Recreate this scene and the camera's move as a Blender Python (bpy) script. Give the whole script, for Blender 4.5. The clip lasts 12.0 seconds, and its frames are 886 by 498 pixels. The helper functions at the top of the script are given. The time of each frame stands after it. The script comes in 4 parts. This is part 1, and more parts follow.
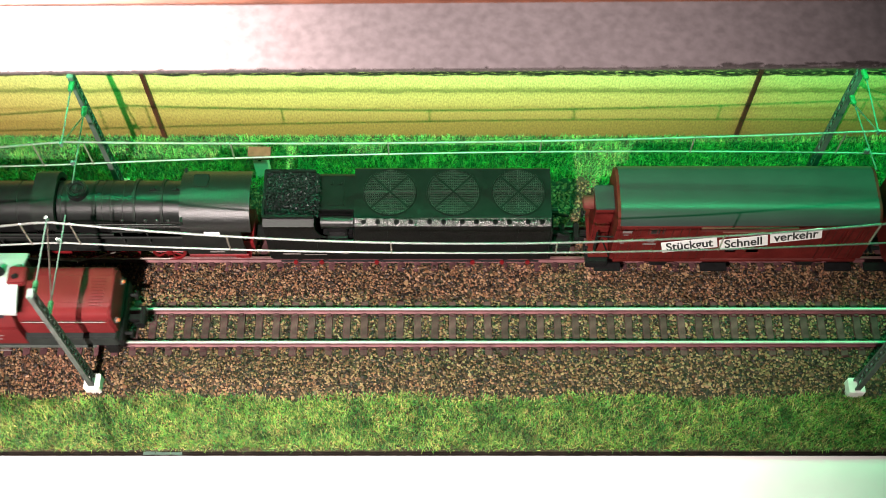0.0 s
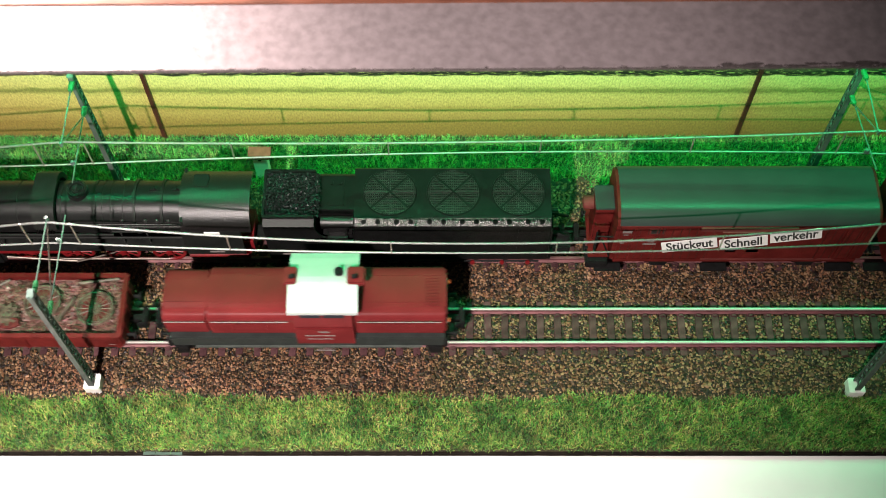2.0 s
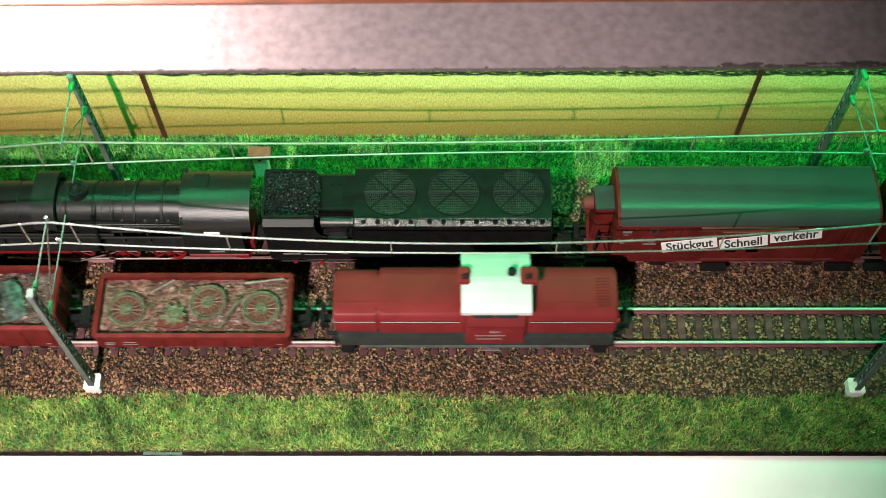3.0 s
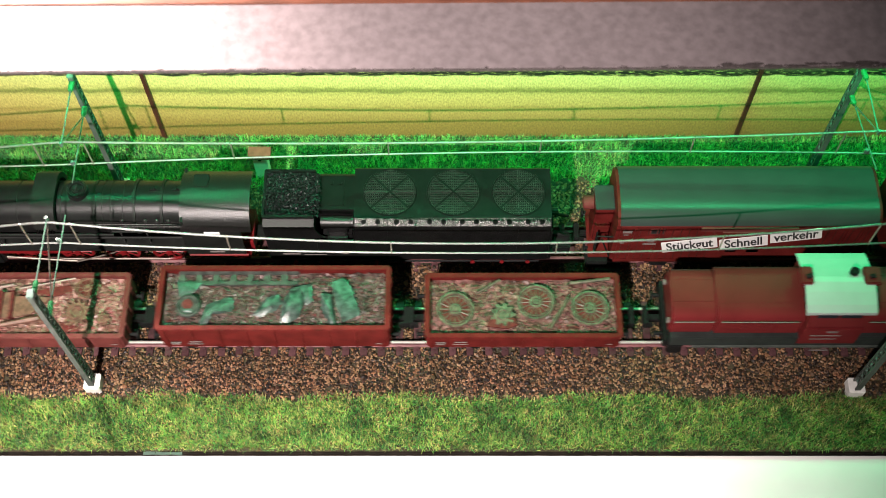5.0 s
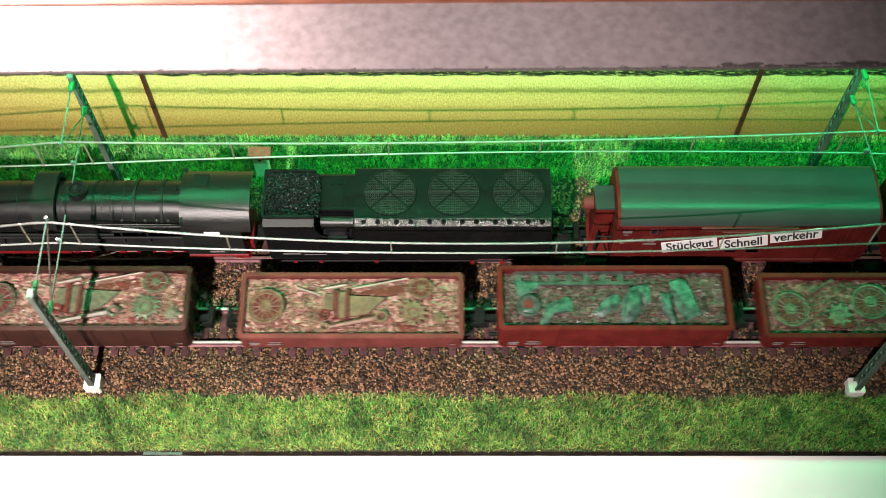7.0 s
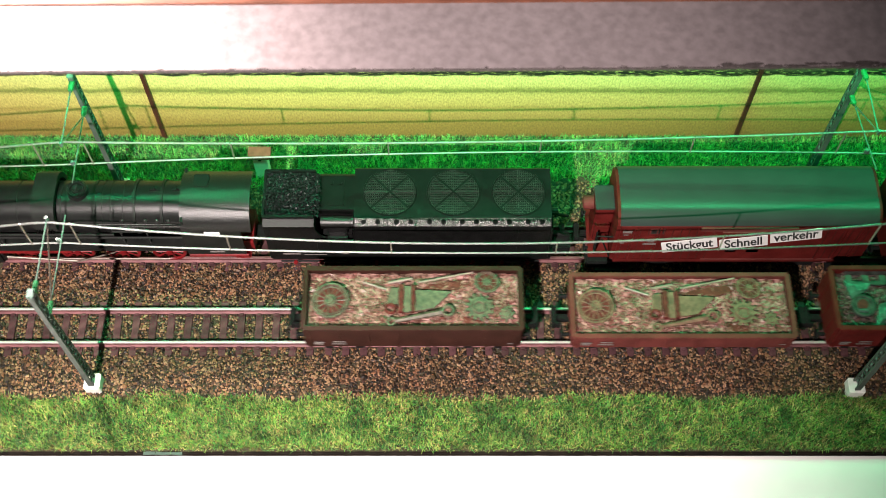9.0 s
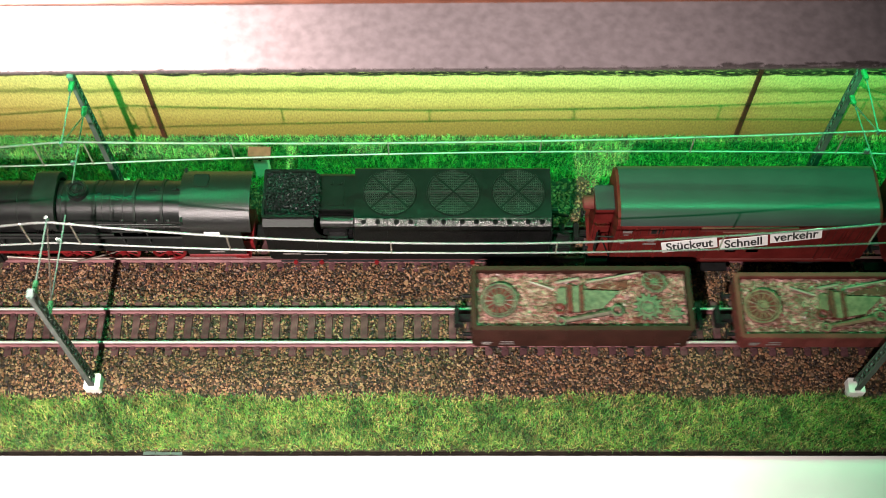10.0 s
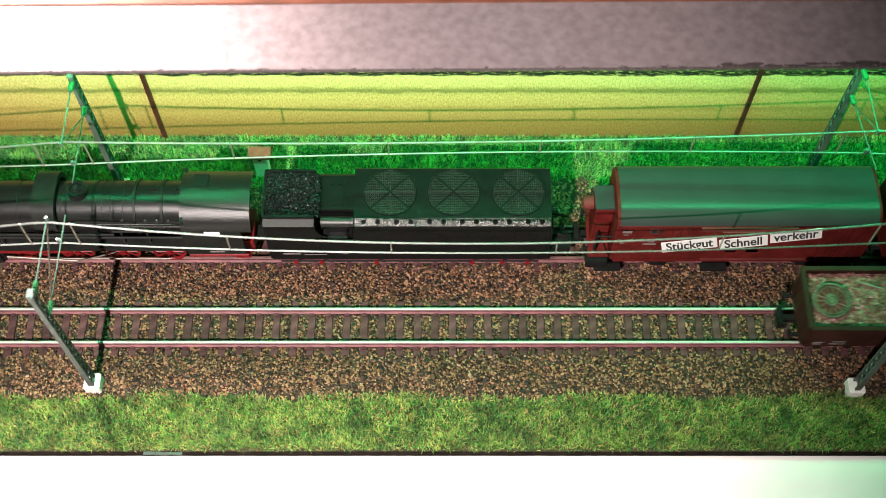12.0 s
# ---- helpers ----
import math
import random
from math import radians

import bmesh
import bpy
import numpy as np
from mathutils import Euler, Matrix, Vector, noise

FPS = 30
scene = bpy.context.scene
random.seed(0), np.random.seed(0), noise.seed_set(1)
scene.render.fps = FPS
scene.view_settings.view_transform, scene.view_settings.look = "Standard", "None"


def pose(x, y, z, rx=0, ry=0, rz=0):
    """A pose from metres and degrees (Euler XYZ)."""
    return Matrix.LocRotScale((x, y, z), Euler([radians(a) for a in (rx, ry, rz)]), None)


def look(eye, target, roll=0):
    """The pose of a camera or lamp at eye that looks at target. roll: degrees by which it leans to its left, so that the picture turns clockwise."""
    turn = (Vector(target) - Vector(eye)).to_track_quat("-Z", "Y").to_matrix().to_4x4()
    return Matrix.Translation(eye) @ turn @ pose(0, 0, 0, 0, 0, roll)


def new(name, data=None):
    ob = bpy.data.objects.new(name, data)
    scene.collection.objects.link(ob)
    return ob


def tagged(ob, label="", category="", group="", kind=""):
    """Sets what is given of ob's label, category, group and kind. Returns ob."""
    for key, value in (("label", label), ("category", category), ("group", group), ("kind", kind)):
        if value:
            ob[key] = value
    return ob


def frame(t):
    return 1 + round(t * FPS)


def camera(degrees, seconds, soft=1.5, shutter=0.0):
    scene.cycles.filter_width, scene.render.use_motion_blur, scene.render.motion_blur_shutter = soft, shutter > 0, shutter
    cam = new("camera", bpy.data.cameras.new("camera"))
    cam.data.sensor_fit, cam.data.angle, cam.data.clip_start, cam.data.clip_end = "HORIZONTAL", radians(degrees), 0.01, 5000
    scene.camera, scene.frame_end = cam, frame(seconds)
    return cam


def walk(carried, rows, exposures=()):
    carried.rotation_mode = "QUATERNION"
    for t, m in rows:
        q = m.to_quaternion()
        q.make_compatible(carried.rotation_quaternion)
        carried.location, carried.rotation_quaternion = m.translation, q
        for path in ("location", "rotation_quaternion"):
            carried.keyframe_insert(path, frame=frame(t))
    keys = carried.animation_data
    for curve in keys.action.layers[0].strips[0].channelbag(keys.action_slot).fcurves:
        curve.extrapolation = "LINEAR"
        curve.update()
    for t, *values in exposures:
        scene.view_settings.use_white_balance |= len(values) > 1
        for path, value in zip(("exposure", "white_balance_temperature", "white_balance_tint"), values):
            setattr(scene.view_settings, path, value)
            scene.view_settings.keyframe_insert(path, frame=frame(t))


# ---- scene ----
cam = camera(40.26, 12.0, soft=0.5, shutter=0.6)
walk(cam, [(0.0, pose(0, -0.131, 0.297, 27.4, 0, 0)), (12.0, pose(0, -0.131, 0.297, 27.4, 0, 0))],
     exposures=[(0.0, 0.08, 6500, 10), (0.5, 0.03, 6500, 10), (1.0, -0.05, 6500, 10), (1.5, -0.15, 6500, 10), (2.0, -0.27, 6500, 10), (2.5, -0.28, 6500, 10),
                (3.0, -0.2, 6500, 10), (5.0, -0.05, 6500, 10), (7.0, 0.0, 6500, 10), (12.0, 0.0, 6500, 10)])
# close focus on the trains; the shelf edge lies nearer and is soft
cam.data.dof.use_dof, cam.data.dof.focus_distance, cam.data.dof.aperture_fstop = True, 0.318, 16

# ---- light: a white spot lamp left of the camera, a green light strip overhead, a warm lamp on the upper shelf ----
world = bpy.data.worlds.new("room_dark")
world.use_nodes = True
scene.world = world
world.node_tree.nodes["Background"].inputs[0].default_value = (0.55, 0.6, 0.6, 1)
world.node_tree.nodes["Background"].inputs[1].default_value = 0.085


def lamp(name, kind, watts, colour, m, **more):
    data = bpy.data.lights.new(name, kind)
    data.energy, data.color = watts, colour
    for key, value in more.items():
        if key == "size":
            data.size = value
        elif key == "size_y":
            data.shape, data.size_y = "RECTANGLE", value
        elif key == "radius":
            data.shadow_soft_size = value
        elif key == "cone":
            data.spot_size, data.spot_blend = radians(value[0]), value[1]
    ob = new(name, data)
    ob.matrix_world = m
    return ob


lamp("spot_lamp", "SPOT", 25.0, (1.0, 0.865, 0.83), look((-0.102, -0.287, 0.384), (-0.065, 0.0, 0.0)), radius=0.004, cone=(50, 1.0))
lamp("green_strip", "AREA", 0.275, (0.03, 1.0, 0.34), look((0.035, 0.033, 0.0765), (0.035, 0.052, 0.0)), size=0.30, size_y=0.006)
lamp("shelf_lamp", "SPOT", 7.0, (1.0, 0.84, 0.80), look((-0.135, 0.085, 0.190), (-0.112, 0.034, 0.08)), radius=0.012, cone=(76, 1.0))

# ---- materials ----
MM = 0.001


def mat(name, colour, rough=0.5, metal=0.0, vary=0.25, size=1.5, bump=0.15, bump_size=0.25, second=None, random_value=0.0, island=0.0, spec=0.5):
    """A surface with stains of the given size (mm) and fine relief."""
    m = bpy.data.materials.new(name)
    m.use_nodes = True
    nt = m.node_tree
    b = nt.nodes["Principled BSDF"]
    b.inputs["Roughness"].default_value, b.inputs["Metallic"].default_value = rough, metal
    b.inputs["Specular IOR Level"].default_value = spec
    tc = nt.nodes.new("ShaderNodeTexCoord")
    n1 = nt.nodes.new("ShaderNodeTexNoise")
    n1.inputs["Scale"].default_value, n1.inputs["Detail"].default_value = 1000 / size, 4
    nt.links.new(tc.outputs["Object"], n1.inputs["Vector"])
    ramp = nt.nodes.new("ShaderNodeValToRGB")
    c2 = second or tuple(c * (1 - vary) for c in colour)
    c1 = tuple(min(1, c * (1 + vary * 0.5)) for c in colour)
    ramp.color_ramp.elements[0].position, ramp.color_ramp.elements[1].position = 0.33, 0.66
    ramp.color_ramp.elements[0].color, ramp.color_ramp.elements[1].color = (*c2, 1), (*c1, 1)
    nt.links.new(n1.outputs["Fac"], ramp.inputs["Fac"])
    out = ramp.outputs["Color"]
    if random_value or island:
        hsv = nt.nodes.new("ShaderNodeHueSaturation")
        mr = nt.nodes.new("ShaderNodeMapRange")
        k = random_value or island
        mr.inputs["To Min"].default_value, mr.inputs["To Max"].default_value = 1 - k, 1 + k
        if island:
            src = nt.nodes.new("ShaderNodeNewGeometry").outputs["Random Per Island"]
        else:
            src = nt.nodes.new("ShaderNodeObjectInfo").outputs["Random"]
        nt.links.new(src, mr.inputs["Value"])
        nt.links.new(mr.outputs["Result"], hsv.inputs["Value"])
        nt.links.new(out, hsv.inputs["Color"])
        out = hsv.outputs["Color"]
    nt.links.new(out, b.inputs["Base Color"])
    if bump:
        n2 = nt.nodes.new("ShaderNodeTexNoise")
        n2.inputs["Scale"].default_value, n2.inputs["Detail"].default_value = 1000 / bump_size, 3
        nt.links.new(tc.outputs["Object"], n2.inputs["Vector"])
        bp = nt.nodes.new("ShaderNodeBump")
        bp.inputs["Strength"].default_value, bp.inputs["Distance"].default_value = bump, 0.0002
        nt.links.new(n2.outputs["Fac"], bp.inputs["Height"])
        nt.links.new(bp.outputs["Normal"], b.inputs["Normal"])
    return m


def scatter_mat(name, stops, rough=0.8, patch=0.0, patch_size=7.0, spec=0.35, hard=False):
    """A colour of its own for every loose piece, out of the given stops."""
    m = bpy.data.materials.new(name)
    m.use_nodes = True
    nt = m.node_tree
    b = nt.nodes["Principled BSDF"]
    b.inputs["Roughness"].default_value, b.inputs["Specular IOR Level"].default_value = rough, spec
    g = nt.nodes.new("ShaderNodeNewGeometry")
    ramp = nt.nodes.new("ShaderNodeValToRGB")
    e = ramp.color_ramp.elements
    while len(e) < len(stops):
        e.new(0.5)
    for i, c in enumerate(stops):
        e[i].position, e[i].color = i / (len(stops) - (0 if hard else 1)), (*c, 1)
    if hard:
        ramp.color_ramp.interpolation = "CONSTANT"
    nt.links.new(g.outputs["Random Per Island"], ramp.inputs["Fac"])
    out = ramp.outputs["Color"]
    if patch:
        tc = nt.nodes.new("ShaderNodeTexCoord")
        n1 = nt.nodes.new("ShaderNodeTexNoise")
        n1.inputs["Scale"].default_value, n1.inputs["Detail"].default_value = 1000 / patch_size, 3
        nt.links.new(tc.outputs["Object"], n1.inputs["Vector"])
        mr = nt.nodes.new("ShaderNodeMapRange")
        mr.inputs["From Min"].default_value, mr.inputs["From Max"].default_value = 0.3, 0.7
        mr.inputs["To Min"].default_value, mr.inputs["To Max"].default_value = 1 - patch, 1 + patch
        hue = nt.nodes.new("ShaderNodeMapRange")
        hue.inputs["From Min"].default_value, hue.inputs["From Max"].default_value = 0.3, 0.7
        hue.inputs["To Min"].default_value, hue.inputs["To Max"].default_value = 0.5 + 0.05 * patch, 0.5 - 0.05 * patch
        hsv = nt.nodes.new("ShaderNodeHueSaturation")
        nt.links.new(n1.outputs["Fac"], mr.inputs["Value"])
        nt.links.new(n1.outputs["Fac"], hue.inputs["Value"])
        nt.links.new(mr.outputs[0], hsv.inputs["Value"])
        nt.links.new(hue.outputs[0], hsv.inputs["Hue"])
        nt.links.new(out, hsv.inputs["Color"])
        out = hsv.outputs["Color"]
    nt.links.new(out, b.inputs["Base Color"])
    return m


M_WHITE = mat("white_laminate", (0.85, 0.84, 0.82), 0.35, vary=0.05, size=20, bump=0.05)
M_BASE = mat("dark_base_board", (0.012, 0.009, 0.007), 0.85, vary=0.5, size=3, spec=0.08)
M_SOIL = mat("brown_soil", (0.05, 0.042, 0.02), 0.9, vary=0.5, size=2, bump=0.5)
# the near-black stops paint the shaded gaps between stones as dark stones
M_STONE = scatter_mat("ballast_stone", [(0.010, 0.007, 0.005), (0.048, 0.025, 0.014), (0.190, 0.096, 0.046), (0.075, 0.039, 0.020), (0.27, 0.165, 0.086), (0.022, 0.015, 0.010), (0.145, 0.072, 0.034), (0.014, 0.010, 0.008), (0.22, 0.132, 0.070), (0.095, 0.058, 0.032)], 0.45, 0.22, 6, hard=True)
# both grasses: darkest stops imitate shadow among the blades, the rest is blade tone
M_GRASS = scatter_mat("grass_fibre", [(0.018, 0.11, 0.022), (0.08, 0.40, 0.07), (0.16, 0.40, 0.09), (0.028, 0.19, 0.038), (0.34, 0.44, 0.14), (0.11, 0.50, 0.11), (0.012, 0.065, 0.016), (0.06, 0.33, 0.07), (0.014, 0.06, 0.014)], 0.5, 0.45, 4, hard=True)
M_GRASSF = scatter_mat("grass_fibre_dry", [(0.018, 0.06, 0.010), (0.09, 0.25, 0.030), (0.20, 0.28, 0.05), (0.010, 0.030, 0.006), (0.42, 0.36, 0.13), (0.075, 0.28, 0.05), (0.19, 0.10, 0.042), (0.04, 0.15, 0.02), (0.24, 0.31, 0.065), (0.05, 0.21, 0.036), (0.012, 0.035, 0.007), (0.10, 0.28, 0.055)], 0.5, 0.55, 5, hard=True)
M_SLEEPER = mat("sleeper_brown_plastic", (0.078, 0.036, 0.038), 0.6, vary=0.35, size=2, random_value=0.25, spec=0.12)
M_RUST = mat("rail_rust", (0.145, 0.058, 0.060), 0.5, 0.1, vary=0.35, size=4, spec=0.2)
M_RAILTOP = mat("rail_bright_steel", (0.46, 0.44, 0.40), 0.5, 0.35, vary=0.15, size=5, bump=0.05)
M_WIRE = mat("wire_bright_metal", (0.72, 0.74, 0.72), 0.3, 1.0, vary=0.12, size=3, bump=0.05)
M_DROP = mat("dropper_metal", (0.30, 0.26, 0.22), 0.4, 0.7, vary=0.2, size=2, bump=0)
M_MAST = mat("mast_grey_green", (0.068, 0.080, 0.070), 0.55, 0.0, vary=0.25, size=3, spec=0.2)
M_TUBE = mat("cantilever_tube", (0.075, 0.125, 0.10), 0.4, 0.0, vary=0.2, size=3, bump=0, spec=0.4)
# also colours the rods that imitate highlights on the diesel hoods
M_LETTER = mat("faded_lettering_and_glint", (0.17, 0.15, 0.14), 0.6, vary=0.4, size=0.6, bump=0)
M_MINT = mat("mast_cap_light", (0.095, 0.15, 0.125), 0.5, vary=0.1, size=2, spec=0.2)
M_INSUL = mat("insulator_green_plastic", (0.018, 0.12, 0.042), 0.35, vary=0.2, size=2, spec=0.3)
M_CONC = mat("white_footing", (0.72, 0.72, 0.68), 0.6, vary=0.12, size=1.5)
M_BLACK = mat("loco_black", (0.008, 0.008, 0.008), 0.31, vary=0.3, size=2, bump=0.14, bump_size=0.22, spec=0.24)
M_CABBLACK = mat("cab_grained_black", (0.009, 0.008, 0.008), 0.32, vary=0.4, size=0.5, bump=0.34, bump_size=0.24, spec=0.42)
M_RAIL2 = mat("rear_rail_dull", (0.16, 0.085, 0.08), 0.45, 0.3, vary=0.3, size=4, spec=0.3)
M_BLACKT = mat("tender_black", (0.0062, 0.0062, 0.0062), 0.38, vary=0.3, size=2, bump=0.25, bump_size=0.25, spec=0.09)
M_BLACKG = mat("running_board_black", (0.011, 0.012, 0.011), 0.45, vary=0.3, size=2, spec=0.14)
M_COAL = scatter_mat("coal_lump", [(0.004, 0.004, 0.005), (0.009, 0.009, 0.010), (0.006, 0.006, 0.007), (0.016, 0.016, 0.017)], 0.3, 0.0, 7.0, 0.15)
M_MESH = mat("fan_mesh_metal", (0.024, 0.024, 0.023), 0.3, 0.0, vary=0.6, size=0.8, bump=0.3, bump_size=0.5, spec=0.25)
M_FLAP = mat("worn_black_flap", (0.06, 0.056, 0.055), 0.26, 0.5, vary=0.7, size=0.35, bump=1.0, bump_size=0.3, spec=0.8)
# near-black without sheen: the shade inside openings, put into the colour
M_RECESS_SHADE = mat("recess_shade_dark", (0.004, 0.004, 0.004), 0.9, vary=0.1, bump=0, spec=0.0)
M_RED = mat("frame_red", (0.15, 0.008, 0.010), 0.4, vary=0.3, size=2, spec=0.25)
M_OXIDE = mat("wagon_red_brown", (0.10, 0.0125, 0.011), 0.5, vary=0.28, size=4, spec=0.06)
M_OXIDE2 = mat("wagon_dusty_brown", (0.12, 0.030, 0.026), 0.6, vary=0.25, size=5, spec=0.12)
M_DARKBR = mat("wagon_dark_brown", (0.034, 0.012, 0.009), 0.55, vary=0.25, size=5, spec=0.12)
M_DIESEL = mat("diesel_dark_red", (0.125, 0.016, 0.017), 0.3, vary=0.14, size=8, bump=0.04, spec=0.035)
M_CABROOF = mat("cab_roof_light_grey", (0.36, 0.40, 0.385), 0.45, vary=0.06, size=6, bump=0.05)
M_FRAME = mat("frame_dark_grey", (0.022, 0.027, 0.025), 0.55, vary=0.25, size=3, spec=0.2)
M_RUNGEAR = mat("running_gear_black", (0.010, 0.010, 0.010), 0.6, vary=0.3, size=2, spec=0.08)
M_ROOF = mat("roof_grey", (0.030, 0.036, 0.035), 0.30, vary=0.1, size=10, bump=0.06, bump_size=0.4, spec=0.24)
M_LABEL = mat("white_lettering_board", (0.80, 0.80, 0.78), 0.5, vary=0.05, size=3, bump=0)
M_INK = mat("black_lettering", (0.01, 0.01, 0.01), 0.5, vary=0.1, bump=0)
M_SCRAP = scatter_mat("scrap_chip", [(0.05, 0.022, 0.018), (0.16, 0.075, 0.06), (0.06, 0.045, 0.032), (0.27, 0.17, 0.13), (0.12, 0.024, 0.022), (0.08, 0.065, 0.048), (0.20, 0.105, 0.085), (0.06, 0.042, 0.032)], 0.4, 0.4, 3)
M_SCRAPPINK = scatter_mat("scrap_chip_pink", [(0.09, 0.034, 0.028), (0.22, 0.095, 0.075), (0.14, 0.080, 0.056), (0.33, 0.175, 0.14), (0.15, 0.036, 0.032), (0.18, 0.10, 0.076), (0.42, 0.26, 0.21), (0.11, 0.055, 0.042)], 0.36, 0.4, 3)
M_SCRAPDARK = scatter_mat("scrap_chip_dark", [(0.035, 0.020, 0.018), (0.10, 0.055, 0.046), (0.05, 0.045, 0.038), (0.15, 0.11, 0.09), (0.09, 0.022, 0.020), (0.07, 0.065, 0.055), (0.12, 0.08, 0.068)], 0.4, 0.4, 3)
M_SCRAPWHEEL = mat("scrap_wheel_green_grey", (0.105, 0.078, 0.056), 0.45, 0.0, vary=0.6, size=1.2, spec=0.4)
M_SCRAPPLATE = mat("scrap_plate_green", (0.050, 0.076, 0.066), 0.34, 0.0, vary=0.75, size=1.4, bump=0.6, bump_size=0.8, spec=0.45)
M_SCRAPBROWN = mat("scrap_cast_brown", (0.16, 0.080, 0.056), 0.5, 0.0, vary=0.5, size=1.6, spec=0.3)
M_SCRAPDULL = mat("scrap_frame_dull", (0.050, 0.060, 0.050), 0.6, vary=0.55, size=1.5, bump=0.4, bump_size=0.8, spec=0.2)
M_SCRAPRUST = mat("scrap_rust_red", (0.105, 0.018, 0.016), 0.6, vary=0.5, size=1.0, spec=0.2)
M_SCRAPBRIGHT = mat("scrap_bright_rod", (0.24, 0.17, 0.14), 0.4, 0.0, vary=0.3, size=2)
M_POST = mat("brown_post", (0.055, 0.012, 0.009), 0.5, vary=0.2, size=4)
M_SHELF = mat("shelf_grey_paint", (0.27, 0.225, 0.23), 0.42, vary=0.2, size=2.2, bump=0.8, bump_size=1.8)
M_SHELFDARK = mat("shelf_dark_edge", (0.085, 0.068, 0.066), 0.8, vary=0.4, size=1.0)
M_WOOD = mat("red_brown_wood", (0.20, 0.075, 0.045), 0.5, vary=0.3, size=8)
M_GLASS = mat("dark_window", (0.010, 0.011, 0.016), 0.4, vary=0.2, bump=0, spec=0.08)
M_BRASS = mat("copper_box_lid", (0.17, 0.065, 0.045), 0.5, vary=0.3, size=2, spec=0.2)
M_LAMP = mat("lit_orange_lamp", (0.5, 0.12, 0.05), 0.3, vary=0.1, bump=0)
M_LAMP.node_tree.nodes["Principled BSDF"].inputs["Emission Color"].default_value = (1.0, 0.18, 0.05, 1)
M_LAMP.node_tree.nodes["Principled BSDF"].inputs["Emission Strength"].default_value = 0.5


def backdrop_mat():
    """Printed picture of a ripe field with darker drill rows and a tree line along the top."""
    m = bpy.data.materials.new("printed_field")
    m.use_nodes = True
    nt = m.node_tree
    b = nt.nodes["Principled BSDF"]
    b.inputs["Roughness"].default_value = 0.6
    tc = nt.nodes.new("ShaderNodeTexCoord")
    sep = nt.nodes.new("ShaderNodeSeparateXYZ")
    nt.links.new(tc.outputs["Object"], sep.inputs[0])
    mp = nt.nodes.new("ShaderNodeMapping")
    mp.inputs["Scale"].default_value = (170, 1, 500)
    nt.links.new(tc.outputs["Object"], mp.inputs["Vector"])
    wob = nt.nodes.new("ShaderNodeTexNoise")
    wob.inputs["Scale"].default_value, wob.inputs["Detail"].default_value = 1.0, 5
    nt.links.new(mp.outputs[0], wob.inputs["Vector"])
    add = nt.nodes.new("ShaderNodeMath")
    add.operation = "MULTIPLY_ADD"
    add.inputs[1].default_value = 0.0030
    nt.links.new(wob.outputs["Fac"], add.inputs[0])
    nt.links.new(sep.outputs["Z"], add.inputs[2])
    mr = nt.nodes.new("ShaderNodeMapRange")
    mr.inputs["From Min"].default_value, mr.inputs["From Max"].default_value = 0.0, 0.040
    nt.links.new(add.outputs[0], mr.inputs["Value"])
    ramp = nt.nodes.new("ShaderNodeValToRGB")
    e = ramp.color_ramp.elements
    stops = [(0.0, (0.220, 0.141, 0.035)), (0.16, (0.275, 0.179, 0.045)), (0.28, (0.396, 0.276, 0.08)), (0.335, (0.319, 0.228, 0.06)), (0.37, (0.440, 0.325, 0.095)), (0.48, (0.506, 0.388, 0.12)), (0.515, (0.440, 0.359, 0.105)),
             (0.54, (0.198, 0.184, 0.05)), (0.565, (0.231, 0.218, 0.055)), (0.60, (0.506, 0.412, 0.135)), (0.72, (0.561, 0.485, 0.17)), (0.735, (0.022, 0.021, 0.01)), (0.765, (0.007, 0.007, 0.004)), (0.79, (0.055, 0.053, 0.025)), (1.0, (0.006, 0.008, 0.004))]
    while len(e) < len(stops):
        e.new(0.5)
    for i, (p, c) in enumerate(stops):
        e[i].position, e[i].color = p, (*c, 1)
    nt.links.new(mr.outputs[0], ramp.inputs["Fac"])
    fine = nt.nodes.new("ShaderNodeTexNoise")
    mp2 = nt.nodes.new("ShaderNodeMapping")
    mp2.inputs["Scale"].default_value = (2300, 1, 900)
    nt.links.new(tc.outputs["Object"], mp2.inputs["Vector"])
    nt.links.new(mp2.outputs[0], fine.inputs["Vector"])
    fine.inputs["Scale"].default_value, fine.inputs["Detail"].default_value = 1.0, 6
    hsv = nt.nodes.new("ShaderNodeHueSaturation")
    vr = nt.nodes.new("ShaderNodeMapRange")
    vr.inputs["From Min"].default_value, vr.inputs["From Max"].default_value = 0.25, 0.75
    vr.inputs["To Min"].default_value, vr.inputs["To Max"].default_value = 0.58, 1.36
    nt.links.new(fine.outputs["Fac"], vr.inputs["Value"])
    nt.links.new(vr.outputs[0], hsv.inputs["Value"])
    # lit leaves inside the dark tree line
    leaf = nt.nodes.new("ShaderNodeTexNoise")
    mp3 = nt.nodes.new("ShaderNodeMapping")
    mp3.inputs["Scale"].default_value = (520, 1, 1300)
    leaf.inputs["Scale"].default_value, leaf.inputs["Detail"].default_value = 1.0, 5
    nt.links.new(tc.outputs["Object"], mp3.inputs["Vector"])
    nt.links.new(mp3.outputs[0], leaf.inputs["Vector"])
    spots = nt.nodes.new("ShaderNodeMapRange")
    spots.inputs["From Min"].default_value, spots.inputs["From Max"].default_value = 0.52, 0.66
    nt.links.new(leaf.outputs["Fac"], spots.inputs["Value"])
    above = nt.nodes.new("ShaderNodeMath")
    above.operation = "GREATER_THAN"
    above.inputs[1].default_value = 0.735
    nt.links.new(mr.outputs[0], above.inputs[0])
    both = nt.nodes.new("ShaderNodeMath")
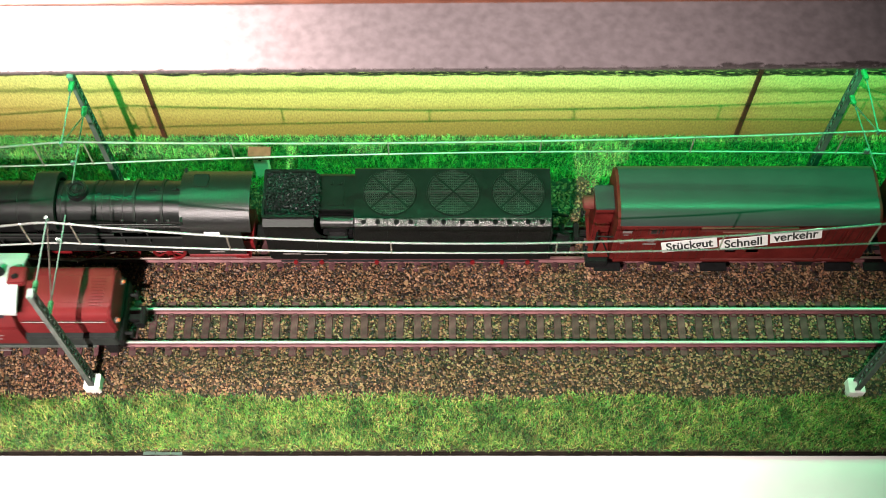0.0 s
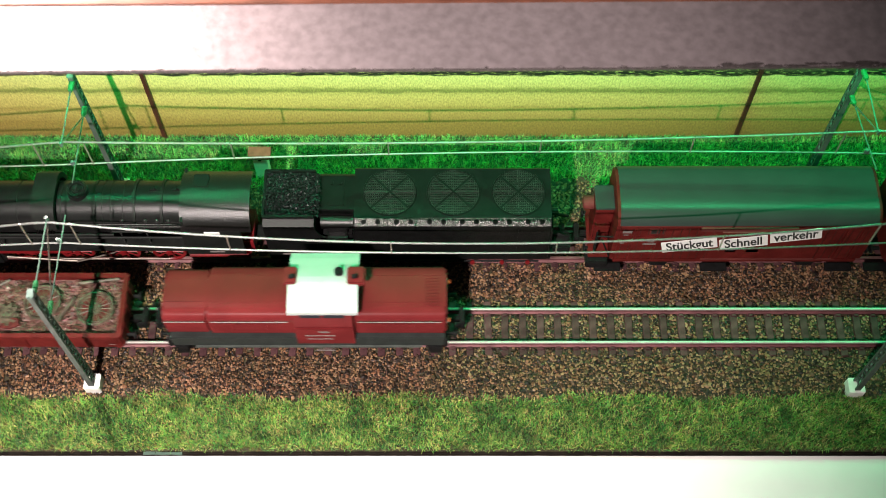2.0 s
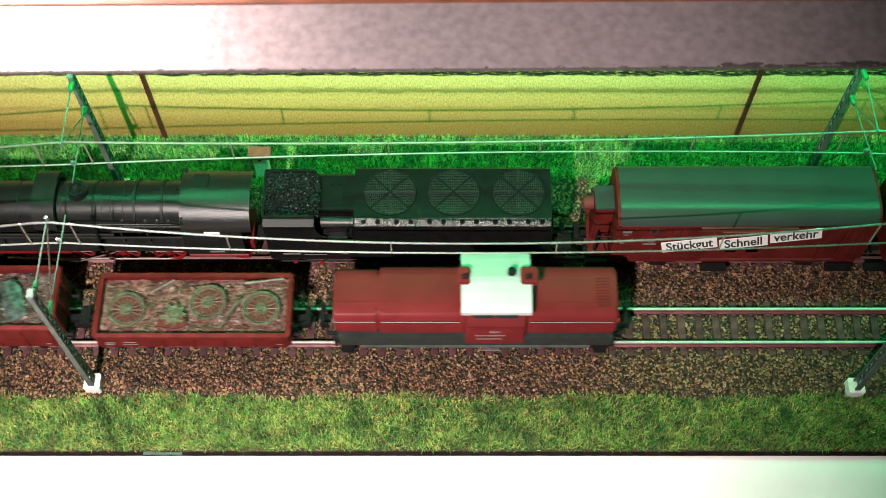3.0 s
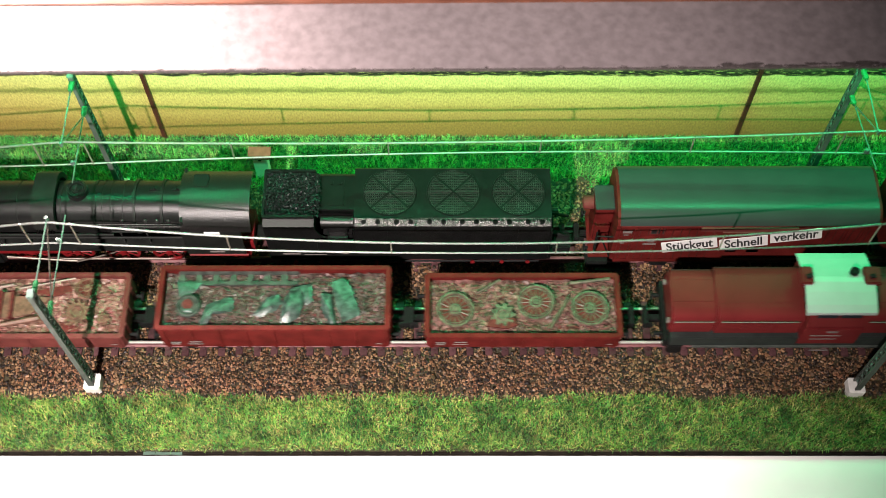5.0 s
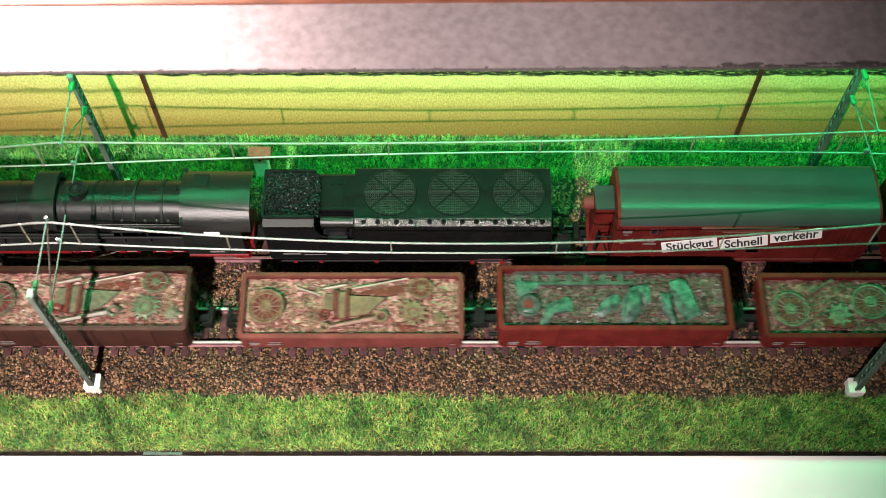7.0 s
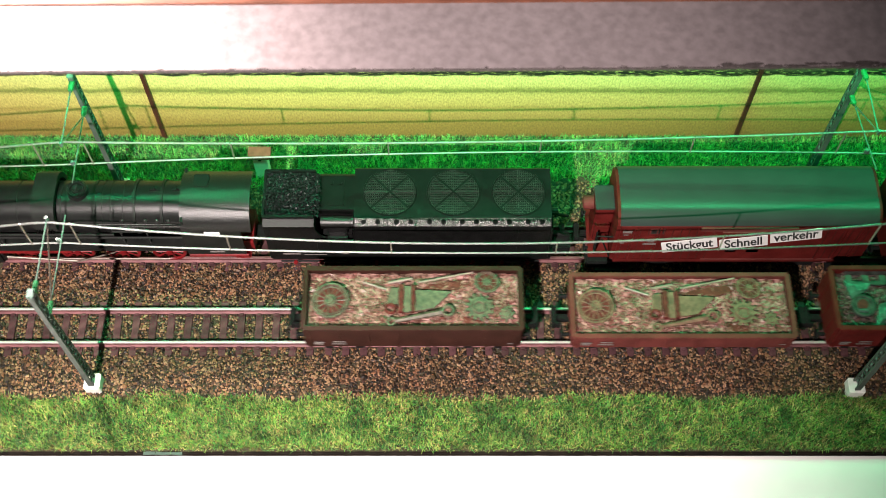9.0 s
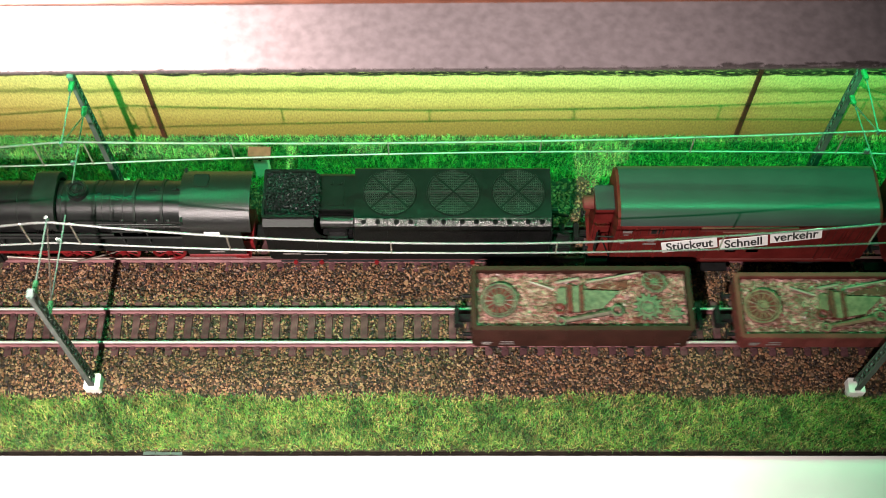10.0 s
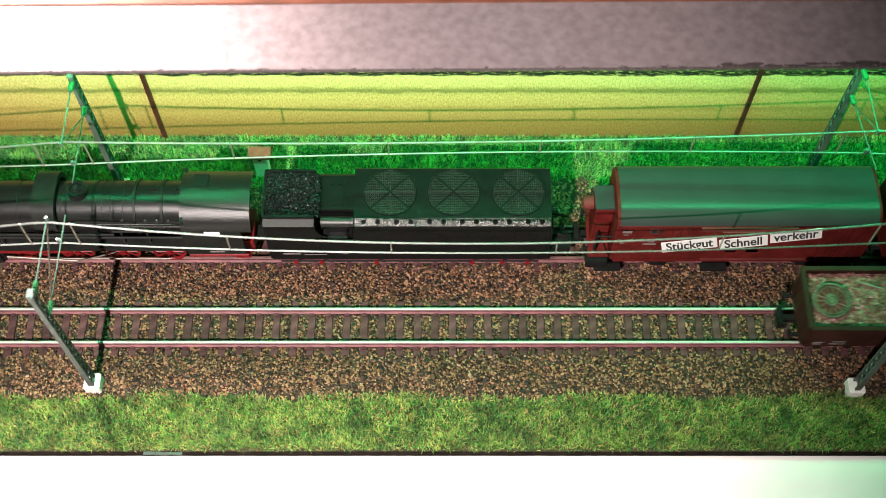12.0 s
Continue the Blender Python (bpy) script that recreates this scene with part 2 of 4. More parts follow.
    both.operation = "MULTIPLY"
    nt.links.new(spots.outputs[0], both.inputs[0])
    nt.links.new(above.outputs[0], both.inputs[1])
    mix = nt.nodes.new("ShaderNodeMix")
    mix.data_type = "RGBA"
    mix.inputs[7].default_value = (0.26, 0.26, 0.08, 1)
    nt.links.new(both.outputs[0], mix.inputs[0])
    nt.links.new(ramp.outputs["Color"], mix.inputs[6])
    nt.links.new(mix.outputs[2], hsv.inputs["Color"])
    nt.links.new(hsv.outputs["Color"], b.inputs["Base Color"])
    return m


M_FIELD = backdrop_mat()

# ---- mesh helpers: all sizes in millimetres ----


def thing(name, x=0, y=0, z=0, label="", category="", group="", kind=""):
    ob = new(name)
    ob.empty_display_size = 0.005
    ob.location = (x * MM, y * MM, z * MM)
    return tagged(ob, label, category, group, kind)


def part(name, bm, material, parent=None, label="", smooth=False):
    """Links a bmesh, drawn in millimetres, as one mesh object under a thing or a part."""
    bmesh.ops.recalc_face_normals(bm, faces=bm.faces)
    bmesh.ops.scale(bm, vec=(MM, MM, MM), verts=bm.verts)
    me = bpy.data.meshes.new(name)
    bm.to_mesh(me)
    bm.free()
    me.materials.append(material)
    if smooth:
        me.polygons.foreach_set("use_smooth", [True] * len(me.polygons))
        me.set_sharp_from_angle(angle=radians(38))
    ob = new(name, me)
    ob.parent = parent
    return tagged(ob, label)


def solid(name, bm, material, label, category, kind="", smooth=False):
    ob = part(name, bm, material, None, label, smooth)
    return tagged(ob, label, category, "", kind)


def raw(name, verts, faces, material, label, category, kind="stuff"):
    me = bpy.data.meshes.new(name)
    me.from_pydata([tuple(v) for v in verts], [], faces)
    me.materials.append(material)
    ob = new(name, me)
    return tagged(ob, label, category, "", kind)


def box(bm, x0, x1, y0, y1, z0, z1, b=0.0, m=None):
    g = bmesh.ops.create_cube(bm, size=1, matrix=Matrix.LocRotScale(((x0 + x1) / 2, (y0 + y1) / 2, (z0 + z1) / 2), None, (abs(x1 - x0), abs(y1 - y0), abs(z1 - z0))))
    vs = g["verts"]
    if m is not None:
        bmesh.ops.transform(bm, matrix=m, verts=vs)
    if b:
        es = list({e for v in vs for e in v.link_edges})
        bmesh.ops.bevel(bm, geom=es, offset=b, segments=2, affect="EDGES", clamp_overlap=True)
    return bm


def rod(bm, a, b, r, seg=8, r2=None):
    a, b = Vector(a), Vector(b)
    d = b - a
    bmesh.ops.create_cone(bm, cap_ends=True, segments=seg, radius1=r, radius2=r if r2 is None else r2, depth=d.length,
                          matrix=Matrix.Translation((a + b) / 2) @ d.to_track_quat("Z", "Y").to_matrix().to_4x4())
    return bm


def prof(bm, pts, x0, x1):
    """A closed outline in (y, z), drawn out along x."""
    va = [bm.verts.new((x0, y, z)) for y, z in pts]
    vb = [bm.verts.new((x1, y, z)) for y, z in pts]
    n = len(pts)
    bm.faces.new(va[::-1])
    bm.faces.new(vb)
    for i in range(n):
        bm.faces.new((va[i], va[(i + 1) % n], vb[(i + 1) % n], vb[i]))
    return bm


def ring(bm, c, big, small, seg=28, sub=6, m=None):
    """A torus lying flat round c."""
    rows = []
    for i in range(seg):
        a = 2 * math.pi * i / seg
        row = []
        for j in range(sub):
            t = 2 * math.pi * j / sub
            v = Vector(((big + small * math.cos(t)) * math.cos(a), (big + small * math.cos(t)) * math.sin(a), small * math.sin(t)))
            row.append(bm.verts.new((m @ v if m is not None else v) + Vector(c)))
        rows.append(row)
    for i in range(seg):
        for j in range(sub):
            bm.faces.new((rows[i][j], rows[(i + 1) % seg][j], rows[(i + 1) % seg][(j + 1) % sub], rows[i][(j + 1) % sub]))
    return bm


def poly_rod(bm, pts, r, seg=6):
    rows = []
    for i, p in enumerate(pts):
        d = (pts[min(i + 1, len(pts) - 1)] - pts[max(i - 1, 0)]).normalized()
        u = d.orthogonal().normalized() if abs(d.z) > 0.9 else d.cross(Vector((0, 0, 1))).normalized()
        w = d.cross(u)
        rows.append([bm.verts.new(p + (u * math.cos(6.2832 * k / seg) + w * math.sin(6.2832 * k / seg)) * r) for k in range(seg)])
    for a, b in zip(rows[:-1], rows[1:]):
        for k in range(seg):
            bm.faces.new((a[k], a[(k + 1) % seg], b[(k + 1) % seg], b[k]))
    bm.faces.new(rows[0][::-1])
    bm.faces.new(rows[-1])
    return bm


B = bmesh.new

# ---- the table that carries the layout ----
TABLE_Z = -4.4
solid("display_table", box(B(), -470, 470, -210, 190, TABLE_Z - 18, TABLE_Z, 0.8), M_WHITE, "white laminate table top under the model railway", "table", "structure")

# base board with soil
bm = B()
box(bm, -455, 455, -35.0, 63.6, TABLE_Z, -3.2, 0.3)
solid("base_board", bm, M_BASE, "dark brown base board with a rough front edge", "base board", "structure")
bm = B()
bmesh.ops.create_grid(bm, x_segments=300, y_segments=40, size=1, matrix=Matrix.LocRotScale((0, 14.2, -2.9), None, (454.9, 48.4, 1)))
for v in bm.verts:
    v.co.z += 0.35 * noise.noise(v.co * 0.4)
solid("ground", bm, M_SOIL, "brown scattered soil under grass and ballast", "ground", "structure")

# backdrop with its two posts
bm = B()
box(bm, -454, 454, 61.6, 63.6, -3.2, 74)
solid("backdrop", bm, M_FIELD, "printed backdrop of a ripe yellow field below a tree line", "backdrop", "structure")
for x in (-81.4, 85.6):
    bm = B()
    box(bm, x - 0.58, x + 0.58, 60.5, 61.55, -3, 70, 0.12)
    solid("backdrop_post", bm, M_POST, "thin red-brown post against the printed field", "post")

# shelf over the back of the layout; the green light strip hangs under it
shelf = thing("upper_shelf", 0, 25.9, 75, "grey painted shelf board with a chipped dark front edge", "shelf")
shelf.rotation_euler = (0, 0, radians(0.48))
part("board", box(B(), -456, 456, 0.25, 20, 4.0, 5, 0.1), M_SHELF, shelf)
part("front_edge", box(B(), -456, 456, 0.0, 0.246, 4.0, 4.9, 0.08), M_SHELFDARK, shelf, "dark worn front edge")
random.seed(5)
for i in range(64):
    worn = i > 38
    x = random.uniform(56, 100) if worn else random.uniform(-105, 105)
    w = random.uniform(0.8, 3.2) if worn else random.uniform(0.3, 1.2)
    d = random.uniform(0.2, 0.5) if worn else random.uniform(0.08, 0.2)
    y = abs(random.gauss(0, 0.35)) if worn else d * 0.5
    bm = B()
    bmesh.ops.create_icosphere(bm, subdivisions=2, radius=1, matrix=Matrix.LocRotScale((x, y + 0.3, 4.97), None, (w, d, 0.09)))
    for v in bm.verts:
        v.co.y += 0.45 * noise.noise(v.co * 1.6)
        v.co.x += 0.5 * noise.noise(v.co * 1.2 + Vector((7, 0, 0)))
    part("edge_chip", bm, M_SHELFDARK, shelf, "dark chip of torn print", True)
# only the front strip shows; unseen depth is added to block shelf_lamp spill
part("wooden_board", box(B(), -456, 456, 18.1, 150, 5.004, 5.6, 0.15), M_WOOD, shelf, "red-brown wooden board along the back")
part("light_strip_holder", box(B(), -118, 188, 4.0, 10.4, 3.0, 3.596, 0.1), M_LABEL, shelf, "thin white strip holder under the shelf")
for sx in (-455, 455):
    part("shelf_support", box(B(), sx - 1, sx + 1, 2, 150, -79.4, 3.596, 0.2), M_SHELF, shelf)

# ---- ballast, sleepers, rails ----
TRACKS = (0.0, 25.3)
rng = np.random.default_rng(3)
ICO = bmesh.new()
bmesh.ops.create_icosphere(ICO, subdivisions=1, radius=1)
ICO_V = np.array([v.co[:] for v in ICO.verts])
ICO_F = np.array([[v.index for v in f.verts] for f in ICO.faces])
ICO.free()


def stones(name, spots, size, material, label, category, flat=0.7):
    """Loose angular stones, each an uneven lump with a size of its own."""
    n = len(spots)
    k = len(ICO_V)
    lump = ICO_V[None] * rng.uniform(0.5, 1.25, (n, k, 1))
    lump = lump * (size * rng.lognormal(0, 0.24, (n, 1, 1))) * np.stack([rng.uniform(0.75, 1.25, n), rng.uniform(0.75, 1.25, n), np.full(n, flat)], 1)[:, None]
    a = rng.uniform(0, 6.283, n)
    c, s = np.cos(a)[:, None], np.sin(a)[:, None]
    v = np.stack([lump[..., 0] * c - lump[..., 1] * s, lump[..., 0] * s + lump[..., 1] * c, lump[..., 2]], -1) + np.asarray(spots)[:, None]
    f = (ICO_F[None] + (np.arange(n) * k)[:, None, None]).reshape(-1, 3)
    return raw(name, v.reshape(-1, 3) * MM, f.tolist(), material, label, category)


def ballast_spots(n, x0, x1):
    x = rng.uniform(x0, x1, n)
    y = rng.uniform(-20.5, 46.5, n)
    z = np.full(n, -2.3) + rng.uniform(-0.4, 0.4, n)
    keep = np.ones(n, bool)
    for ty in TRACKS:
        d = np.abs(y - ty)
        keep &= np.abs(d - 4.85) > 0.85
        z = np.where(d < 4, -2.42 + rng.uniform(-0.2, 0.2, n), z)
        on = (d < (7.9 if ty == 0 else 6.5)) & (np.abs(((x - 2.55 + 2.375) % 4.75) - 2.375) < 1.18)
        keep &= ~on
    edge = np.clip((y + 20.5) / 2.5, 0, 1) * np.clip((46.5 - y) / 3, 0, 1)
    keep &= rng.uniform(0, 1, n) < 0.25 + 0.75 * edge
    return np.stack([x, y, z], 1)[keep]


BED = np.concatenate([ballast_spots(90000, -122, 122), ballast_spots(6000, -450, -122), ballast_spots(6000, 122, 450)])
stones("ballast", BED, 0.345, M_STONE, "brown crushed stone ballast between and beside the tracks", "ballast")

SLEEPER = None


def track(ty):
    global SLEEPER
    t = thing("railway_track", 0, ty, 0, "model railway track with brown sleepers and bright rail heads", "track", "tracks")
    for s in (-1, 1):
        y = s * 4.85
        bm = B()
        prof(bm, [(y - 0.75, -2.05), (y + 0.75, -2.05), (y + 0.75, -1.8), (y + 0.22, -1.5), (y + 0.22, -0.45), (y - 0.22, -0.45), (y - 0.22, -1.5), (y - 0.75, -1.8)], -450, 450)
        r = part("rail", bm, M_RUST, t)
        bm = B()
        prof(bm, [(y - 0.36, -0.45), (y + 0.36, -0.45), (y + 0.36, -0.12), (y + 0.22, 0), (y - 0.22, 0), (y - 0.36, -0.12)], -450, 450)
        part("rail_head", bm, M_RAILTOP if ty == 0 else M_RAIL2, r, "bright steel running surface" if ty == 0 else "dull rusty running surface")
    if SLEEPER is None:
        bm = B()
        box(bm, -0.95, 0.95, -8.0, 8.0, -3.1, -2.08, 0.12)
        for s in (-1, 1):
            for d in (-1, 1):
                box(bm, -0.55, 0.55, s * 4.85 + d * 1.05 - 0.32, s * 4.85 + d * 1.05 + 0.32, -2.1, -1.55)
        ob = part("sleeper", bm, M_SLEEPER, t)
        SLEEPER = ob.data
        bpy.data.objects.remove(ob)
    for k in range(-94, 94):
        ob = new("sleeper", SLEEPER)
        ob.parent = t
        ob.location = ((k * 4.75 + 2.55 + random.uniform(-0.12, 0.12)) * MM, 0, random.uniform(-0.1, 0.0) * MM)
        ob.rotation_euler = (0, 0, radians(random.uniform(-1.2, 1.2)))


for ty in TRACKS:
    track(ty)


# ---- grass ----
def grass(name, n, area, material, label):
    x0, x1, y0, y1 = area
    x, y = np.concatenate([rng.uniform(x0, x1, n), rng.uniform(-450, x0, n // 6), rng.uniform(x1, 450, n // 6)]), rng.uniform(y0, y1, n // 6 * 2 + n)
    n = len(x)
    keep = rng.uniform(0, 1, n) < np.clip((np.minimum(y - y0, y1 - y)) / 1.2 + 0.25, 0, 1)
    border = 1.3 + 0.7 * np.sin(x * 0.11) + 0.5 * np.sin(x * 0.29 + 1.0) + 0.35 * np.sin(x * 0.83 + 2.0)
    keep &= (y < y1 - border) if y1 < 0 else (y > y0 + border)
    keep &= ~((x > 24) & (x < 42) & (y > 0) & (y < 46.8 + 0.8 * np.sin(x * 1.3)))
    x, y = x[keep], y[keep]
    n = len(x)
    length, lean, a = rng.uniform(0.9, 2.4, n), rng.uniform(0.1, 1.05, n), rng.uniform(0, 6.283, n)
    w = rng.uniform(0.045, 0.11, n)
    d = np.stack([np.cos(a), np.sin(a)], 1)
    p = np.stack([-d[:, 1], d[:, 0]], 1) * w[:, None]
    base = np.stack([x, y, np.full(n, -2.9)], 1)
    mid = base + np.stack([d[:, 0] * np.sin(lean) * 0.4 * length, d[:, 1] * np.sin(lean) * 0.4 * length, np.cos(lean * 0.7) * 0.6 * length], 1)
    tip = base + np.stack([d[:, 0] * np.sin(lean) * length, d[:, 1] * np.sin(lean) * length, np.cos(lean) * length * 0.9 + 0.25], 1)
    q = np.concatenate([p, np.zeros((n, 1))], 1)
    v = np.stack([base - q, base + q, mid + q * 0.85, mid - q * 0.85, tip + q * 0.25, tip - q * 0.25], 1)
    i = (np.arange(n) * 6)[:, None]
    f = np.concatenate([np.array([[0, 1, 2, 3]]) + i, np.array([[3, 2, 4, 5]]) + i])
    return raw(name, v.reshape(-1, 3) * MM, f.tolist(), material, label, "grass")


grass("grass_front", 78000, (-125, 125, -34.1, -18.2), M_GRASSF, "bright green static grass along the front edge")
grass("grass_back", 70000, (-130, 130, 42.4, 61.4), M_GRASS, "bright green static grass before the printed field")


# ---- catenary ----
def mast(x, y, side, label):
    """A lattice mast; its cantilever reaches over the track on the side given (+1 or -1 along y)."""
    t = thing("catenary_mast", x, y, 0, label, "catenary mast", "catenary masts")
    bm = B()
    box(bm, -2.1, 2.1, -2.1, 2.1, -3, 1.2, 0.2)
    part("footing", bm, M_CONC, t, "white footing block")
    for s in (-1, 1):
        bm = B()
        q = [(-1, -1), (1, -1), (1, 1), (-1, 1)]
        lo = [bm.verts.new((a * 0.72, s * 1.25 + b * 0.25, 1.1)) for a, b in q]
        hi = [bm.verts.new((a * 0.6, s * 0.85 + b * 0.25, 54.0)) for a, b in q]
        bm.faces.new(lo[::-1])
        bm.faces.new(hi)
        for i in range(4):
            bm.faces.new((lo[i], lo[(i + 1) % 4], hi[(i + 1) % 4], hi[i]))
        part("flange", bm, M_MAST, t)
    bm = B()
    n = 13
    for i in range(n):
        z = 3 + i * 3.8
        k = 1.2 - 0.4 * z / 54
        for f in (-0.5, 0.5):
            rod(bm, (f, -k, z), (f, k, z + 1.9), 0.17, 5)
            rod(bm, (f, k, z + 1.9), (f, -k, z + 3.8), 0.17, 5)
    part("lattice", bm, M_MAST, t)
    bm = B()
    for i in range(n):
        z = 3.4 + i * 3.8
        for f in (-0.62, 0.62):
            box(bm, f - 0.12, f + 0.12, -0.15, 0.35, z, z + 1.0)
    part("rung", bm, M_MINT, t, "small pale lattice plates")
    bm = B()
    box(bm, -0.75, 0.75, -1.15, 1.15, 54, 54.7, 0.12)
    part("cap", bm, M_MINT, t, "light mast cap")

    def insulator(z, x0):
        bm = B()
        a, b = Vector((x0, side * 0.7, z)), Vector((x0 + 0.2, side * 4.0, z + 0.4))
        rod(bm, a, b, 0.5, 10)
        for k in range(5):
            c = a.lerp(b, 0.22 + 0.16 * k)
            d = (b - a).normalized() * 0.22
            rod(bm, c - d, c + d, 0.74, 12, 0.55)
        part("insulator", bm, M_INSUL, t, "ribbed green insulator", True)
        return b

    i1, i2 = insulator(52.3, 0.0), insulator(41.5, 0.3)
    mess = Vector((0.4, side * 19.6, 53.2))
    bm = B()
    rod(bm, i1, mess, 0.2, 8)
    part("top_tube", bm, M_TUBE, t)
    bm = B()
    rod(bm, i2, mess, 0.2, 8)
    part("diagonal_tube", bm, M_DROP, t)
    bm = B()
    rod(bm, i2, (1.6, side * 25.2, 45.0), 0.19, 8)
    part("steady_arm", bm, M_TUBE, t)
    bm = B()
    box(bm, 0.0, 1.2, side * 19.0 - 0.4, side * 19.0 + 0.4, 42.8, 44.6, 0.2)
    rod(bm, (0.4, side * 19.6, 52.6), (0.4, side * 19.6, 54.0), 0.4, 8)
    part("clamp", bm, M_TUBE, t, "bright metal wire clamp")
    return t


XL, XR = -91.6, 106.6
mast(XL, -16.4, 1, "grey-green lattice mast with green insulators beside the front track")
mast(XR + 1.2, -17.6, 1, "grey-green lattice mast with green insulators beside the front track")
mast(XL + 0.4, 43.0, -1, "grey-green lattice mast with green insulators before the field")
mast(XR - 2.8, 46.4, -1, "grey-green lattice mast with green insulators before the field")


def catenary(ya, yb, bow, droppers, label, zigzag=1):
    t = thing("catenary_wire", 0, 0, 0, label, "catenary wire", "catenary wires")
    span = XR - XL

    def at(x, top):
        u = (x - XL) / span
        w = u - math.floor(u)
        hump = 4 * w * (1 - w)
        e0, e1 = (ya, yb) if math.floor(u) % 2 == 0 else (yb, ya)
        y = e0 + (e1 - e0) * w + bow * hump * (1 if math.floor(u) % 2 == 0 else zigzag)
        return Vector((x, y, 53.2 - 6.2 * hump if top else 43.0 - 0.8 * hump))

    xs = [-450 + 5 * i for i in range(181)]
    part("messenger_wire", poly_rod(B(), [at(x, True) for x in xs], 0.23, 8), M_WIRE, t, smooth=True)
    part("contact_wire", poly_rod(B(), [at(x, False) for x in xs], 0.2, 8), M_WIRE, t, smooth=True)
    for x in droppers:
        a, b = at(x, True), at(x, False)
        part("dropper", rod(B(), a + Vector((0, 0, 0.3)), b - Vector((0, 0, 0.4)), 0.2, 6), M_DROP, t)


catenary(2.4, 2.4, -2.4, (-97.5, -86, -50.4, -12.2, 26.7, 65.4, 101, 112), "bright metal overhead wire with droppers above the front track")
catenary(24.1, 27.3, 2.3, (-98, -86, -51.5, -13.4, 24, 61.2, 97, 113), "bright metal overhead wire with droppers above the rear track", -1)


# ---- rolling stock ----
def wheelset(t, x, r=2.9):
    bm = B()
    for s in (-1, 1):
        rod(bm, (x, s * 4.0, r), (x, s * 4.9, r), r, 20)
        rod(bm, (x, s * 3.7, r), (x, s * 4.05, r), r + 0.5, 20)
    rod(bm, (x, -4, r), (x, 4, r), 0.6, 8)
    part("wheelset", bm, M_RUNGEAR, t, smooth=True)


def buffers(t, x, d, z=6.6):
    for s in (-1, 1):
        bm = B()
        rod(bm, (x, s * 5.5, z), (x + d * 2.0, s * 5.5, z), 0.55, 8)
        rod(bm, (x + d * 2.0, s * 5.5, z), (x + d * 2.5, s * 5.5, z), 1.35, 12)
        part("buffer", bm, M_RUNGEAR, t, smooth=True)


def coupler(t, x, d):
    bm = B()
    box(bm, x - d * 1, x + d * 4.2, -0.9, 0.9, 3.6, 5.4, 0.2)
    box(bm, x + d * 3.2, x + d * 4.6, -2.6, 2.6, 3.4, 6.6, 0.3)
    box(bm, x + d * 2.0, x + d * 3.4, -2.6, -1.6, 3.8, 6.0, 0.2)
    part("coupler", bm, M_RUNGEAR, t)


def bars(t, name, material, rows, y):
    """Small unreadable lettering, as bars on the side at the given y: x, z, length, height."""
    for x, z, w, h in rows:
        part(name, box(B(), x, x + w, y - 0.08, y + 0.02, z, z + h), material, t)


